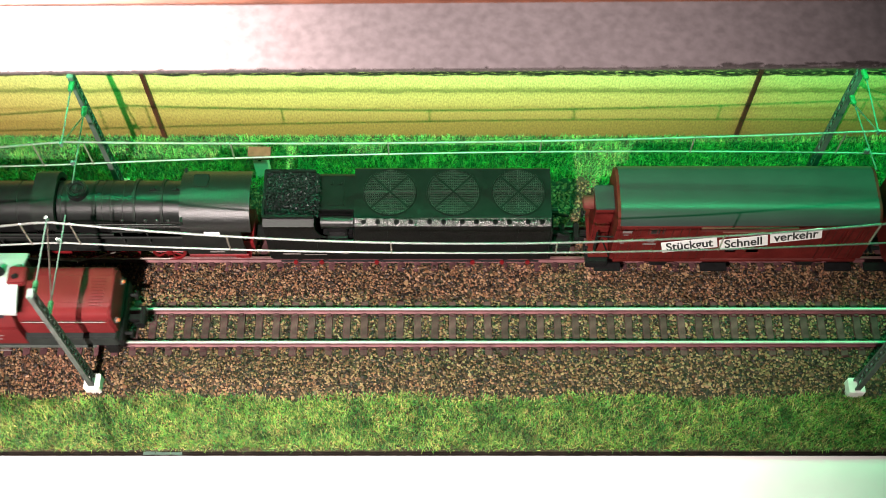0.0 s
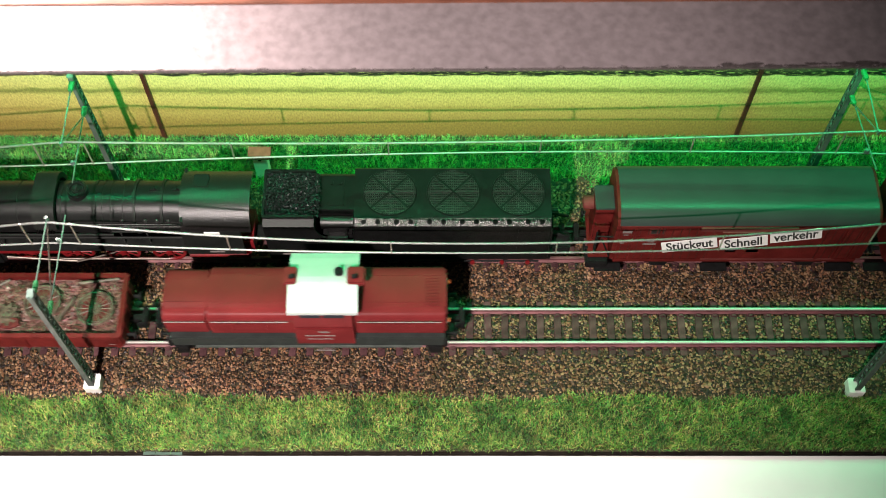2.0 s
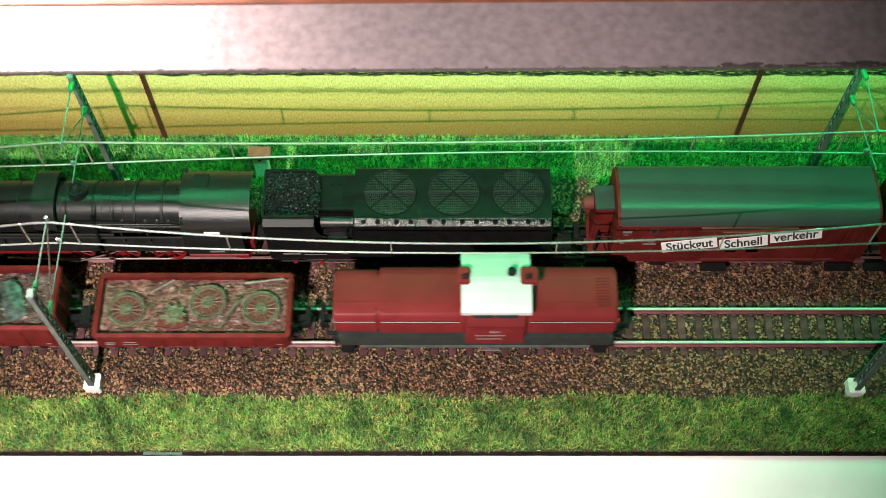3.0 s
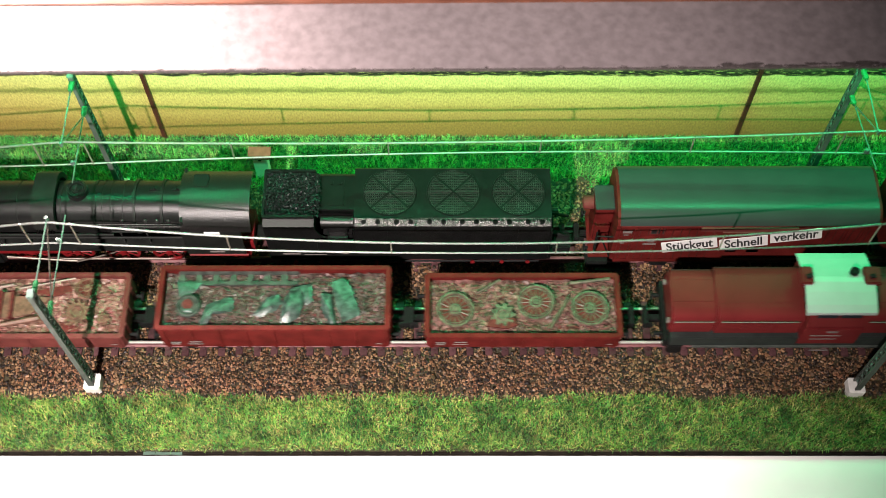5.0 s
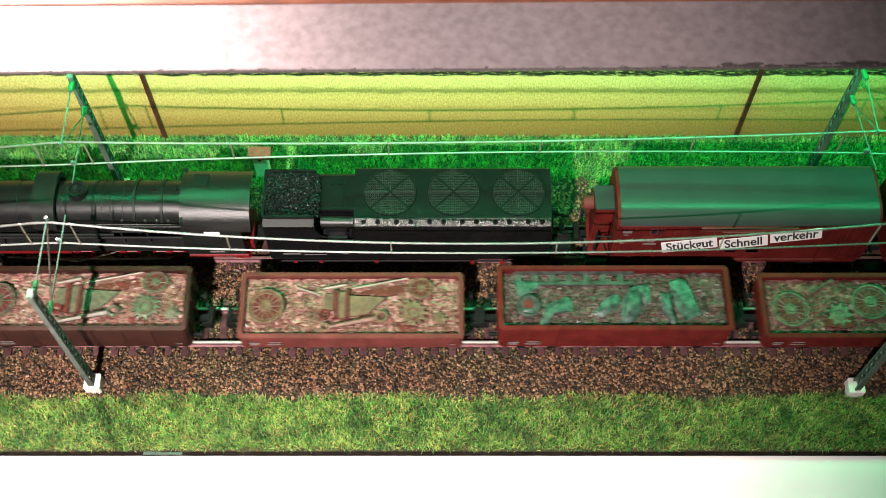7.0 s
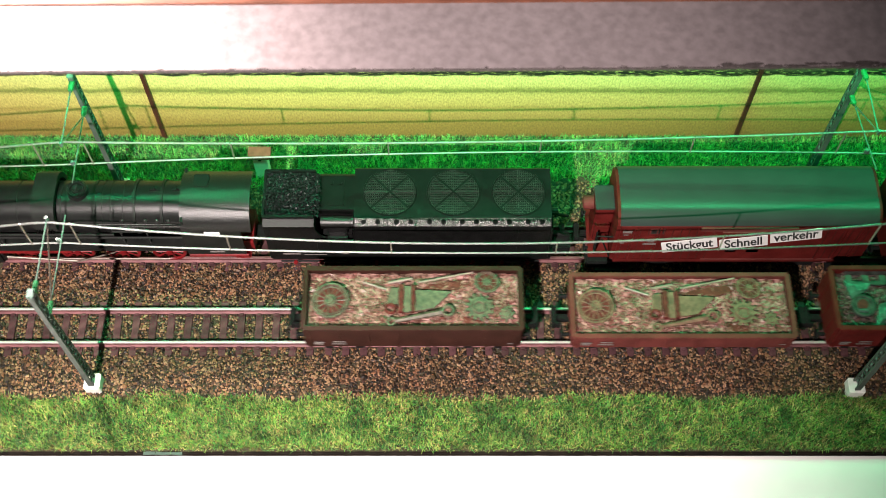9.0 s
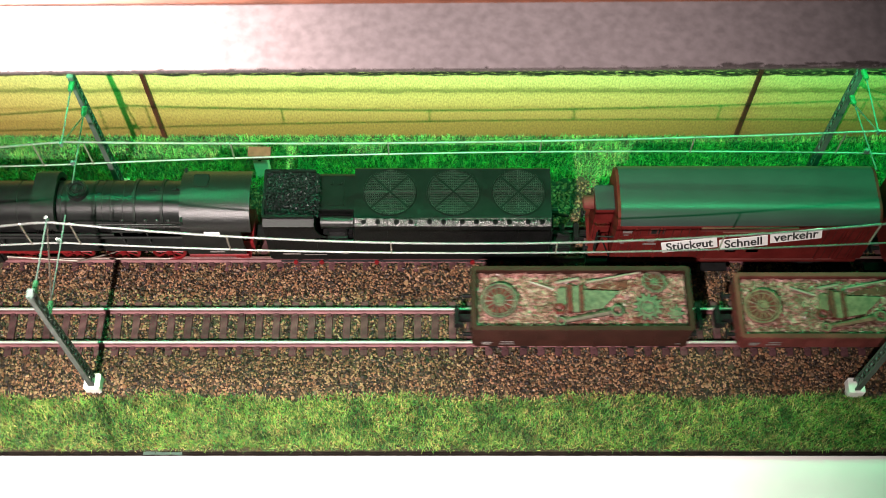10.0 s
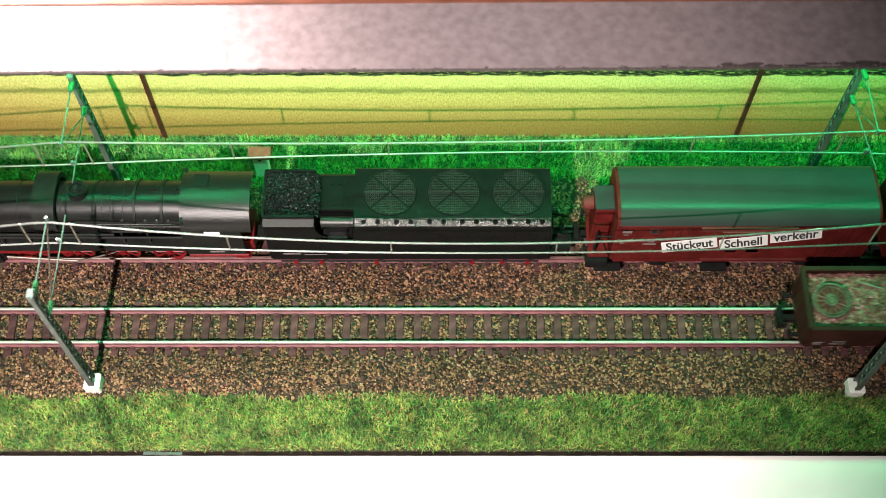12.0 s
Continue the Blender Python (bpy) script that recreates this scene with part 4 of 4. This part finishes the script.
def steam_loco():
    t = thing("steam_locomotive", 0, YB, 0, "black model steam locomotive with red running gear", "locomotive")
    bm = B()
    rod(bm, (-150, 0, 19.8), (-66.5, 0, 19.8), 6.8, 44)
    boiler = part("boiler", bm, M_BLACK, t, smooth=True)
    for x, w, r in ((-118, 0.18, 6.95), (-110, 0.15, 6.95), (-98.6, 0.18, 6.95), (-90.2, 0.35, 7.0), (-88.0, 0.14, 6.93), (-85.8, 0.16, 6.95), (-82.6, 0.14, 6.93), (-79.7, 0.38, 7.2), (-72.6, 0.34, 7.2)):
        bm = B()
        rod(bm, (x - w, 0, 19.8), (x + w, 0, 19.8), r, 44)
        part("boiler_band", bm, M_BLACKG, boiler, smooth=True)
    bm = B()
    up = [(-8.2, 21.4), (-8.0, 23.6), (-6.9, 26.2), (-5.2, 27.9), (-3.0, 28.5), (3.0, 28.5), (5.2, 27.9), (6.9, 26.2), (8.0, 23.6), (8.2, 21.4)]
    lo = [(y * 0.85, 19.8 + (z - 19.8) * 0.85) for y, z in reversed(up)]
    prof(bm, up + lo, -105.4, -99.6)
    part("sand_box", bm, M_BLACKG, boiler, smooth=True)
    # slits are dark bars, their shade painted on the closed box
    for k in range(6):
        part("box_slit_shade", box(B(), -105.2 + k * 0.8, -104.8 + k * 0.8, -8.4, -7.0, 20.2, 22.0), M_RECESS_SHADE, boiler)
    bm = B()
    rod(bm, (-94.4, 0.6, 24.5), (-94.4, 0.6, 27.8), 2.9, 28, 2.7)
    ring(bm, (-94.4, 0.6, 25.2), 3.0, 0.5, 28, 6)
    ring(bm, (-94.4, 0.6, 27.8), 2.0, 0.5, 28, 6)
    rod(bm, (-94.4, 0.6, 27.5), (-94.4, 0.6, 28.3), 1.1, 16)
    dome = part("steam_dome", bm, M_BLACK, boiler, smooth=True)
    part("dome_bolt", box(B(), -94.6, -94.2, -0.4, 1.6, 28.3, 28.6), M_MESH, dome)
    bm = B()
    for x in (-76, -70.2):
        box(bm, x, x + 3.4, 0.8, 1.7, 26.2, 27.0, 0.15)
        rod(bm, (x + 1.5, 1.2, 27), (x + 1.5, 1.2, 27.8), 0.35, 8)
    part("safety_valve", bm, M_BLACK, boiler)
    for x in (-83, -77, -74, -71):
        bm = B()
        bmesh.ops.create_uvsphere(bm, u_segments=8, v_segments=6, radius=0.55, matrix=Matrix.Translation((x, -6.0, 23.0)))
        part("washout_plug", bm, M_MESH, boiler, smooth=True)
    for z, x0, x1 in ((20.0, -86, -68), (18.2, -125, -86), (16.6, -120, -68)):
        part("pipe", rod(B(), (x0, -7.6, z), (x1, -7.6, z), 0.4, 8), M_BLACKG, boiler)
    for z, x0, x1 in ((22.6, -98, -68), (21.4, -84, -68)):
        part("boiler_handrail", rod(B(), (x0, -7.0, z), (x1, -7.0, z), 0.16, 6), M_MESH, boiler)
    for x in (-117, -110, -84.6, -77.8):
        part("sand_pipe", rod(B(), (x, -6.7, 21), (x + 0.6, -7.6, 12), 0.22, 6), M_MESH, boiler)
    bm = B()
    box(bm, -97, -68, -8.9, -2.5, 12.0, 13.4, 0.3)
    part("air_reservoir_cover", bm, M_BLACKG, t)
    bm = B()
    up = [(-8.7, 21.6), (-8.5, 23.4), (-7.4, 25.4), (-5.2, 27.1), (-2.4, 28.1), (0, 28.35), (2.4, 28.1), (5.2, 27.1), (7.4, 25.4), (8.5, 23.4), (8.7, 21.6)]
    lo = [(y * 0.93, z - 0.6) for y, z in reversed(up)]
    prof(bm, up + lo, -67.6, -49.6)
    croof = part("cab_roof", bm, M_CABBLACK, t, smooth=True)
    part("roof_hatch", box(B(), -64.4, -60.4, 0.8, 4.8, 26.2, 28.45, 0.2), M_BLACK, croof)
    bm = B()
    for s in (-1, 1):
        box(bm, -68, -52.5, s * 8.4 - 0.3, s * 8.4 + 0.3, 9.5, 22)
    box(bm, -67.4, -66.8, -8.0, 8.0, 9.5, 26)
    cab = part("cab_side", bm, M_BLACKG, t)
    part("cab_window", box(B(), -61.8, -57.8, -8.95, -8.65, 20.6, 21.9, 0.1), M_LABEL, cab, "white framed cab window")
    part("number_plate", box(B(), -62.0, -58.0, -8.85, -8.68, 10.6, 11.2), M_LETTER, cab, "pale number plate")
    bm = B()
    box(bm, -150, -68, -8.8, 8.8, 11.2, 12.0, 0.15)
    part("running_board", bm, M_BLACKG, t)
    bm = B()
    box(bm, -150, -51, -5.0, 5.0, 4.4, 9.5)
    part("main_frame", bm, M_RED, t, "red main frame")
    part("frame_stripe", box(B(), -150, -99, -8.7, -8.1, 9.6, 11.0, 0.1), M_RED, t)
    bm = B()
    rod(bm, (-68, -8.2, 7.8), (-52, -8.2, 8.0), 0.5, 8)
    box(bm, -56, -51.6, -8.2, -6, 5.8, 7.6, 0.3)
    part("injector_pipe", bm, M_RED, t)
    for x in (-112, -99.5, -87, -74.5):
        bm = B()
        c, r = Vector((x, -5.2, 4.2)), 4.2
        rot = Matrix.Rotation(radians(90), 3, "X")
        ring(bm, c, r, 0.5, 26, 6, rot)
        rod(bm, (x, -4.4, 4.2), (x, -6.0, 4.2), 0.9, 12)
        w = part("driving_wheel", bm, M_RED, t, "red spoked driving wheel", True)
        for k in range(10):
            a = 2 * math.pi * k / 10
            d = Vector((math.cos(a), 0, math.sin(a)))
            part("spoke", rod(B(), c + d * 0.8, c + d * r, 0.25, 5), M_RED, w)
    bm = B()
    rod(bm, (-112, -6.9, 3.0), (-74.5, -6.9, 3.0), 0.28, 8)
    rod(bm, (-99.5, -7.6, 3.0), (-124, -7.4, 6.0), 0.3, 8)
    rod(bm, (-99.5, -8.0, 3.4), (-88, -7.6, 8.2), 0.22, 8)
    part("coupling_rod", bm, M_DROP, t, "bright steel coupling rods")
    bm = B()
    box(bm, -128, -118, -9, -5.5, 4.2, 9.6, 0.6)
    part("cylinder", bm, M_BLACK, t)
    part("drawbar", box(B(), -51.2, -45.5, -2, 2, 4.6, 6.4, 0.2), M_RUNGEAR, t)
    return t


def tender():
    t = thing("condensing_tender", 0, YB, 0, "black condensing tender with coal bunker and three roof fans", "tender")
    bm = B()
    prof(bm, [(-8.4, 6.5), (-8.4, 23.9), (-6.4, 25.4), (7.4, 25.4), (8.4, 23), (8.4, 6.5)], -46.4, -33.2)
    bunker = part("coal_bunker", bm, M_BLACKT, t)
    chute = Matrix.Translation((0, -7.4, 24.65)) @ Matrix.Rotation(radians(36.9), 4, "X")
    part("bunker_slope", box(B(), -46.2, -33.4, -1.25, 0.75, -0.05, 0.12, 0.05, chute), M_BLACKG, bunker, "grained sloping bunker side")
    part("bunker_rim", box(B(), -46.6, -45.9, -6.2, 7.4, 25.3, 26.2, 0.1), M_BLACKT, bunker)
    part("bunker_rim", box(B(), -46.4, -33.2, -6.8, -6.1, 25.3, 26.2, 0.1), M_BLACKT, bunker)
    part("bunker_rim", box(B(), -46.4, -33.2, 6.9, 7.6, 25.3, 26.2, 0.1), M_BLACKT, bunker)
    n = 950
    xs, ys = rng.uniform(-45.8, -32.0, n), rng.uniform(-6.0, 6.8, n)
    coal = stones("coal", np.stack([xs, ys, 25.5 + 0.5 * np.cos(ys * 0.22) + rng.uniform(-0.2, 0.3, n)], 1), 0.36, M_COAL, "glossy black coal lumps", "", 0.8)
    coal.parent = bunker
    bm = B()
    prof(bm, [(-3.6, 6.5), (-3.6, 24.6), (6.6, 24.6), (8.0, 23), (8.0, 6.5)], -33.1, -23.0)
    mid = part("middle_deck", bm, M_BLACKT, t)
    part("deck_hatch", box(B(), -29.6, -25.6, -2.6, 5.4, 24.6, 24.9, 0.1), M_BLACKT, mid)
    for x in (-29.2, -27.0):
        part("hatch_hinge", box(B(), x, x + 0.6, 3.6, 4.6, 24.9, 25.2), M_BLACKT, mid)
    part("drum", rod(B(), (-31.8, -5.0, 20.6), (-23.4, -5.0, 20.6), 1.8, 18), M_CABBLACK, mid, smooth=True)
    tank = part("side_tank", box(B(), -31.4, -23.8, -8.2, -4.2, 8, 18.6, 1.2), M_BLACK, mid, "rounded tank in the niche", True)
    for x in (-30.0, -25.4):
        part("tank_strap", box(B(), x - 0.2, x + 0.2, -8.0, -4.4, 18.5, 18.75), M_BLACKT, tank)
    bm = B()
    arc = [(-33.2 + 2.6 * (1 - math.cos(radians(a))), 25.0 - 7.0 * math.sin(radians(a))) for a in range(0, 91, 15)]
    lo = [[bm.verts.new((x, y, z)) for x, z in arc + [(-33.2, 18.0)]] for y in (-8.4, -7.9)]
    bm.faces.new(lo[0])
    bm.faces.new(lo[1][::-1])
    for k in range(len(lo[0])):
        q = (k + 1) % len(lo[0])
        bm.faces.new((lo[0][k], lo[1][k], lo[1][q], lo[0][q]))
    part("niche_cheek", bm, M_BLACKT, mid)
    part("side_wall", box(B(), -33.1, -23.0, -8.7, -8.25, 6.5, 17.0, 0.1), M_BLACKT, mid)
    bm = B()
    prof(bm, [(-8.7, 6.5), (-8.7, 24.9), (-7.0, 26.3), (7.6, 26.3), (8.3, 25.4), (8.4, 6.5)], -22.9, 27.9)
    house = part("fan_housing", bm, M_BLACKT, t)
    for i in range(7):
        x = -23.1 + i * 8.55
        part("louvre_rib", box(B(), x - 0.2, x + 0.2, -8.8, -8.3, 7, 23), M_BLACKT, house)
    slant = Matrix.Translation((0, -7.9, 25.66)) @ Matrix.Rotation(radians(36), 4, "X")
    for i in range(6):
        x = -22.7 + i * 8.42
        p = part("slanted_flap", box(B(), x + 0.12, x + 8.3, -1.1, 1.05, -0.1, 0.24, 0.1, slant), M_FLAP, house, "worn shiny flap")
        for k in (2.4, 6.0):
            # hole drawn as a dark disc on the flap, its shade painted
            bm = B()
            rod(bm, slant @ Vector((x + k, 0.1, 0.2)), slant @ Vector((x + k, 0.1, 0.36)), 0.68, 12)
            part("flap_hole_shade", bm, M_RECESS_SHADE, p)
    for x in (-13.7, 2.7, 19.5):
        bm = B()
        ring(bm, (x, 0.5, 26.4), 6.75, 0.24, 48, 6)
        ring(bm, (x, 0.5, 26.4), 6.3, 0.14, 48, 6)
        f = part("fan_rim", bm, M_BLACKT, t, smooth=True)
        # flat dark disc stands in for the shaded depth below the grille
        part("fan_shaft_shade", rod(B(), (x, 0.5, 26.2), (x, 0.5, 26.36), 6.6, 40), M_RECESS_SHADE, f)
        bm = B()
        g = 0.5
        k = -13
        while k <= 13:
            d = k * g
            w = math.sqrt(max(0.01, 6.55 ** 2 - d * d))
            box(bm, x + d - 0.075, x + d + 0.075, 0.5 - w, 0.5 + w, 26.38, 26.54)
            box(bm, x - w, x + w, 0.5 + d - 0.075, 0.5 + d + 0.075, 26.36, 26.52)
            k += 1
        part("fan_grille", bm, M_MESH, f)
        for a in range(4):
            bm = B()
            box(bm, -6.7, 6.7, -0.14 if a % 2 == 0 else -0.26, 0.14 if a % 2 == 0 else 0.26, 26.4, 26.68 + 0.015 * a, 0, Matrix.Translation((x, 0.5, 0)) @ Matrix.Rotation(radians(45 * a), 4, "Z"))
            part("fan_spoke", bm, M_MESH if a % 2 == 0 else M_BLACKT, f)
    part("tender_frame", box(B(), -46, 27.8, -7.8, 7.8, 4.6, 6.6), M_RUNGEAR, t)
    part("brake_rod", rod(B(), (-44, -7.6, 3.2), (26, -7.6, 3.2), 0.3, 6), M_RUNGEAR, t)
    for x in (-40, -33, -18, 8, 16, 23):
        wheelset(t, x)
        part("axle_box", box(B(), x - 0.6, x + 0.6, -8.6, -7.6, 2.6, 3.8, 0.25), M_RED, t, "small red axle box")
    bars(t, "lettering", M_LETTER, ((-42.6, 9.6, 4.6, 0.7), (-37, 9.4, 6, 0.2), (-26.6, 9.8, 1.6, 0.3)), -8.9)
    part("end_beam", box(B(), 28.0, 29.0, -8.2, 8.2, 5.4, 9.4, 0.15), M_RUNGEAR, t)
    part("coupling_pocket", box(B(), 29.0, 34.2, -6.6, -1.4, 5.0, 9.2, 0.4), M_RUNGEAR, t)
    for y, z in ((-3.2, 10.4), (3.4, 9.6)):
        pts = [Vector((28.8 + 0.75 * k, y + 0.3 * math.sin(k), z - 0.09 * (k - 3) ** 2)) for k in range(8)]
        part("brake_hose", poly_rod(B(), pts, 0.42, 8), M_RUNGEAR, t, smooth=True)
    part("end_lamp", rod(B(), (28.4, 1.0, 16), (30.6, 1.0, 16), 0.7, 10), M_MESH, t)
    part("end_step", box(B(), 28.4, 30.0, -7, 7, 7, 8.2, 0.2), M_BLACKT, t)
    buffers(t, 28.6, 1)
    coupler(t, 28.6, 1)
    return t


def lettering(t, word, x, z, width, y, tilt, high=5.6):
    """A white board, centred at x and z, with its word."""
    m = Matrix.Translation((x, y, z)) @ Matrix.Rotation(radians(-tilt), 4, "Y")
    b = part("sign_board", box(B(), -width / 2, width / 2, -0.1, 0.05, -high / 2, high / 2, 0.03, m), M_LABEL, t, "white board with black lettering")
    c = bpy.data.curves.new("sign_word", "FONT")
    c.body, c.size, c.align_x, c.align_y = word, 6.6 * MM, "CENTER", "CENTER"
    c.offset = 0.00013
    c.materials.append(M_INK)
    ob = new("sign_word", c)
    ob.parent = b
    ob.matrix_local = Matrix.Translation((x * MM, (y - 0.16) * MM, z * MM)) @ Matrix.Rotation(radians(-tilt), 4, "Y") @ Matrix.Rotation(radians(90), 4, "X") @ Matrix.Diagonal((0.53, 0.95, 1, 1))
    return b


def van(x0, length, label, full=True):
    """A covered goods van with an arched grey roof; x0 is its left end."""
    t = thing("covered_goods_van", x0, YB, 0, label, "goods van")
    L = length
    bm = B()
    half = 8.9
    pts = [(-half, 7.0), (-half, 25.0), (-5.5, 27.2), (0, 28.2), (5.5, 27.2), (half, 25.0), (half, 7.0)]
    prof(bm, pts, 0.6, L - 0.6)
    body = part("body", bm, M_OXIDE, t)
    x = 1.6
    while x < L - 1:
        part("plank_seam", box(B(), x - 0.05, x + 0.05, -half - 0.1, -half, 7.4, 24), M_DARKBR, body)
        x += 2.1
    bm = B()
    up = []
    for i in range(25):
        u = math.sin(radians(-90 + 180 * i / 24))
        up.append((8.98 * u, 28.6 - 3.2 * abs(u) ** 5.5))
    lo = [(y * 0.95, z - 0.6) for y, z in reversed(up)]
    prof(bm, up + lo, 0.2, L - 0.2)
    part("roof", bm, M_ROOF, t, "smooth grey arched roof", True)
    for xe in (0.0, L):
        bm = B()
        up2 = [(y * 0.985, z - 0.15) for y, z in up]
        prof(bm, up2 + [(up2[-1][0], 7), (up2[0][0], 7)], xe - 0.55, xe + 0.55)
        part("end_wall", bm, M_OXIDE, t)
    part("sole_bar", box(B(), 0.5, L - 0.5, -9.0, 9.0, 5.4, 7.1, 0.1), M_OXIDE, t)
    for xb in (L * 0.2, L * 0.8):
        wheelset(t, xb, 2.9)
        part("axle_guard", box(B(), xb - 2.4, xb + 2.4, -8.6, -7.0, 2.2, 5.6, 0.4), M_RUNGEAR, t)
        part("leaf_spring", box(B(), xb - 4.2, xb + 4.2, -8.9, -7.8, 4.6, 5.5, 0.2), M_RUNGEAR, t)
    for xs in (-1.0, L * 0.42, L * 0.93):
        part("step_board", box(B(), xs - 3.2, xs + 4.0, -10.4, -8.0, 2.2, 3.1, 0.15), M_RUNGEAR, t)
    for s, xe in ((-1, -0.6), (1, L + 0.6)):
        buffers(t, xe - (4.2 if s < 0 and full else 0), s)
        coupler(t, xe - (4.2 if s < 0 and full else 0), s)
    if full:
        part("platform", box(B(), -6.2, -0.6, -8.0, 8.0, 6.0, 7.2, 0.2), M_OXIDE, t)
        hut = part("brake_cabin", box(B(), -5.4, -0.6, -2.9, 3.6, 7.2, 23.4, 0.2), M_OXIDE, t)
        part("cabin_roof", box(B(), -5.6, -0.5, -3.2, 4.0, 23.4, 24.1, 0.2), M_ROOF, hut, "flat grey cabin roof")
        part("cabin_front", box(B(), -5.0, -1.2, -4.4, -2.9, 9, 17, 0.3), M_OXIDE, hut)
        bm = B()
        rod(bm, (-7.9, 2.0, 18.6), (-5.4, 2.0, 18.6), 1.9, 20)
        rod(bm, (-8.15, 2.0, 18.6), (-7.9, 2.0, 18.6), 1.5, 20)
        part("end_drum", bm, M_OXIDE2, t)
        bm = B()
        for y in (-7.4, -6.2):
            rod(bm, (-4.6, y, 7.0), (-4.6, y, 17), 0.25, 6)
        rod(bm, (-0.6, -8.2, 7.2), (-3.6, -8.2, 17), 0.22, 6)
        rod(bm, (-4.6, -7.4, 17), (-0.6, -7.6, 17), 0.22, 6)
        part("handrail_or_crease_glint", bm, M_RUNGEAR, t)
        part("under_box", box(B(), -6.6, -0.8, -9.4, -4.4, 2.4, 6.0, 0.3), M_RUNGEAR, t)
        lettering(t, "Stückgut", 19.5, 15.6, 14.4, -9.2, 13)
        lettering(t, "Schnell", 33.4, 17.0, 12.4, -9.2, 13)
        lettering(t, "verkehr", 46.2, 20.8, 13.0, -9.2, 13)
        win = part("vent_window", box(B(), 8.2, 12.0, -9.12, -8.9, 21.2, 24.2, 0.08), M_OXIDE2, body)
        for xx in (8.4, 10.2):
            part("vent_pane", box(B(), xx + 0.1, xx + 1.5, -9.2, -9.1, 21.7, 23.7), M_INK, win)
        bars(t, "lettering", M_LETTER, ((1.2, 21.8, 2.4, 1.2), (1.6, 20.6, 1.2, 0.4), (8.2, 16.8, 1.8, 1.2), (7.2, 15.4, 3.8, 0.7), (1.2, 16, 1.0, 0.6), (29.6, 11.2, 2.8, 1.6), (35.2, 11.2, 3.2, 1.6)), -9.02)
        door = part("sliding_door", box(B(), 25.2, 52.5, -9.1, -8.85, 7.6, 24, 0.08), M_OXIDE, t)
        part("door_rail", box(B(), 21, 46, -9.5, -8.9, 23.4, 25.0, 0.08), M_OXIDE2, door)
        part("door_rail", box(B(), 24, 60, -9.4, -8.9, 7.0, 7.5, 0.08), M_OXIDE2, door)
        for xp in (4.6, 11.0, 54.6, 59.4, 63.4):
            part("side_stanchion", box(B(), xp - 0.35, xp + 0.35, -9.35, -8.9, 7.0, 24.6, 0.06), M_OXIDE, body)
        for z in (10.2, 19.4):
            part("side_strap", box(B(), 0.8, 10.8, -9.2, -8.9, z, z + 0.5, 0.05), M_OXIDE, body)
        part("door_panel", box(B(), 27, 38, -9.16, -9.08, 22.0, 23.2), M_SCRAPBROWN, door, "pale worn plank on the door")
        part("brake_cylinder", rod(B(), (30, -6, 4.6), (38, -6, 4.6), 1.3, 12), M_RUNGEAR, t)
        bm = B()
        pts = [Vector((L + 0.8 + 1.6 * math.sin(math.pi * i / 10), 2.5 - 0.9 * i, 25 - 0.3 * i - 0.09 * i * i)) for i in range(11)]
        poly_rod(bm, pts, 0.5, 8)
        part("end_hose", bm, M_MAST, t)
    return t


steam_loco()
tender()
van(45.2, 66.4, "red-brown covered goods van with grey arched roof and white lettering boards")
van(118.6, 60.0, "dark red covered goods van behind the lettered van", False)

# small trackside box in the grass
sb = thing("trackside_box", -51.6, 48.4, -3, "small pale trackside cabinet with a copper-brown lid", "cabinet")
part("cabinet_body", box(B(), -2.0, 2.0, -0.8, 1.8, 0, 10.6, 0.2), M_CONC, sb)
part("lid", box(B(), -3.2, 3.2, -1.4, 2.8, 10.6, 11.4, 0.2), M_BRASS, sb, "copper-brown lid")
part("keyhole", box(B(), -0.4, 0.4, -0.92, -0.78, 9.2, 10.0), M_INK, sb)

# torn scrap of paper at the board's edge
bm = B()
strip = [bm.verts.new((-77 + i * 1.25, (-34.4 if k else -35.15) + 0.25 * noise.noise(Vector((i, k * 3.0, 0.5))), -2.75 + 0.12 * (i % 2))) for i in range(9) for k in (0, 1)]
for i in range(8):
    bm.faces.new((strip[2 * i], strip[2 * i + 2], strip[2 * i + 3], strip[2 * i + 1]))
bmesh.ops.solidify(bm, geom=bm.faces[:], thickness=0.2)
solid("torn_paper_strip", bm, M_MINT, "torn grey paper strip on the board edge", "paper")


def motions():
    """The front train rolls past from left to right."""
    s = [(0.0, 0.0), (0.5, 19.7), (1.0, 41.35), (1.5, 61.7), (2.0, 84.2), (2.5, 104.8), (3.0, 127.25), (5.0, 212.4), (5.5, 233.4), (6.0, 255.9), (6.5, 276.8), (7.0, 299.3),
         (9.0, 384.7), (9.5, 405.3), (10.0, 427.9), (10.5, 448.75), (11.0, 471.1), (11.5, 491.4), (12.0, 513.1)]
    for ob, x in TRAIN:
        walk(ob, [(t, pose((x + d) * MM, 0, 0)) for t, d in s])


motions()
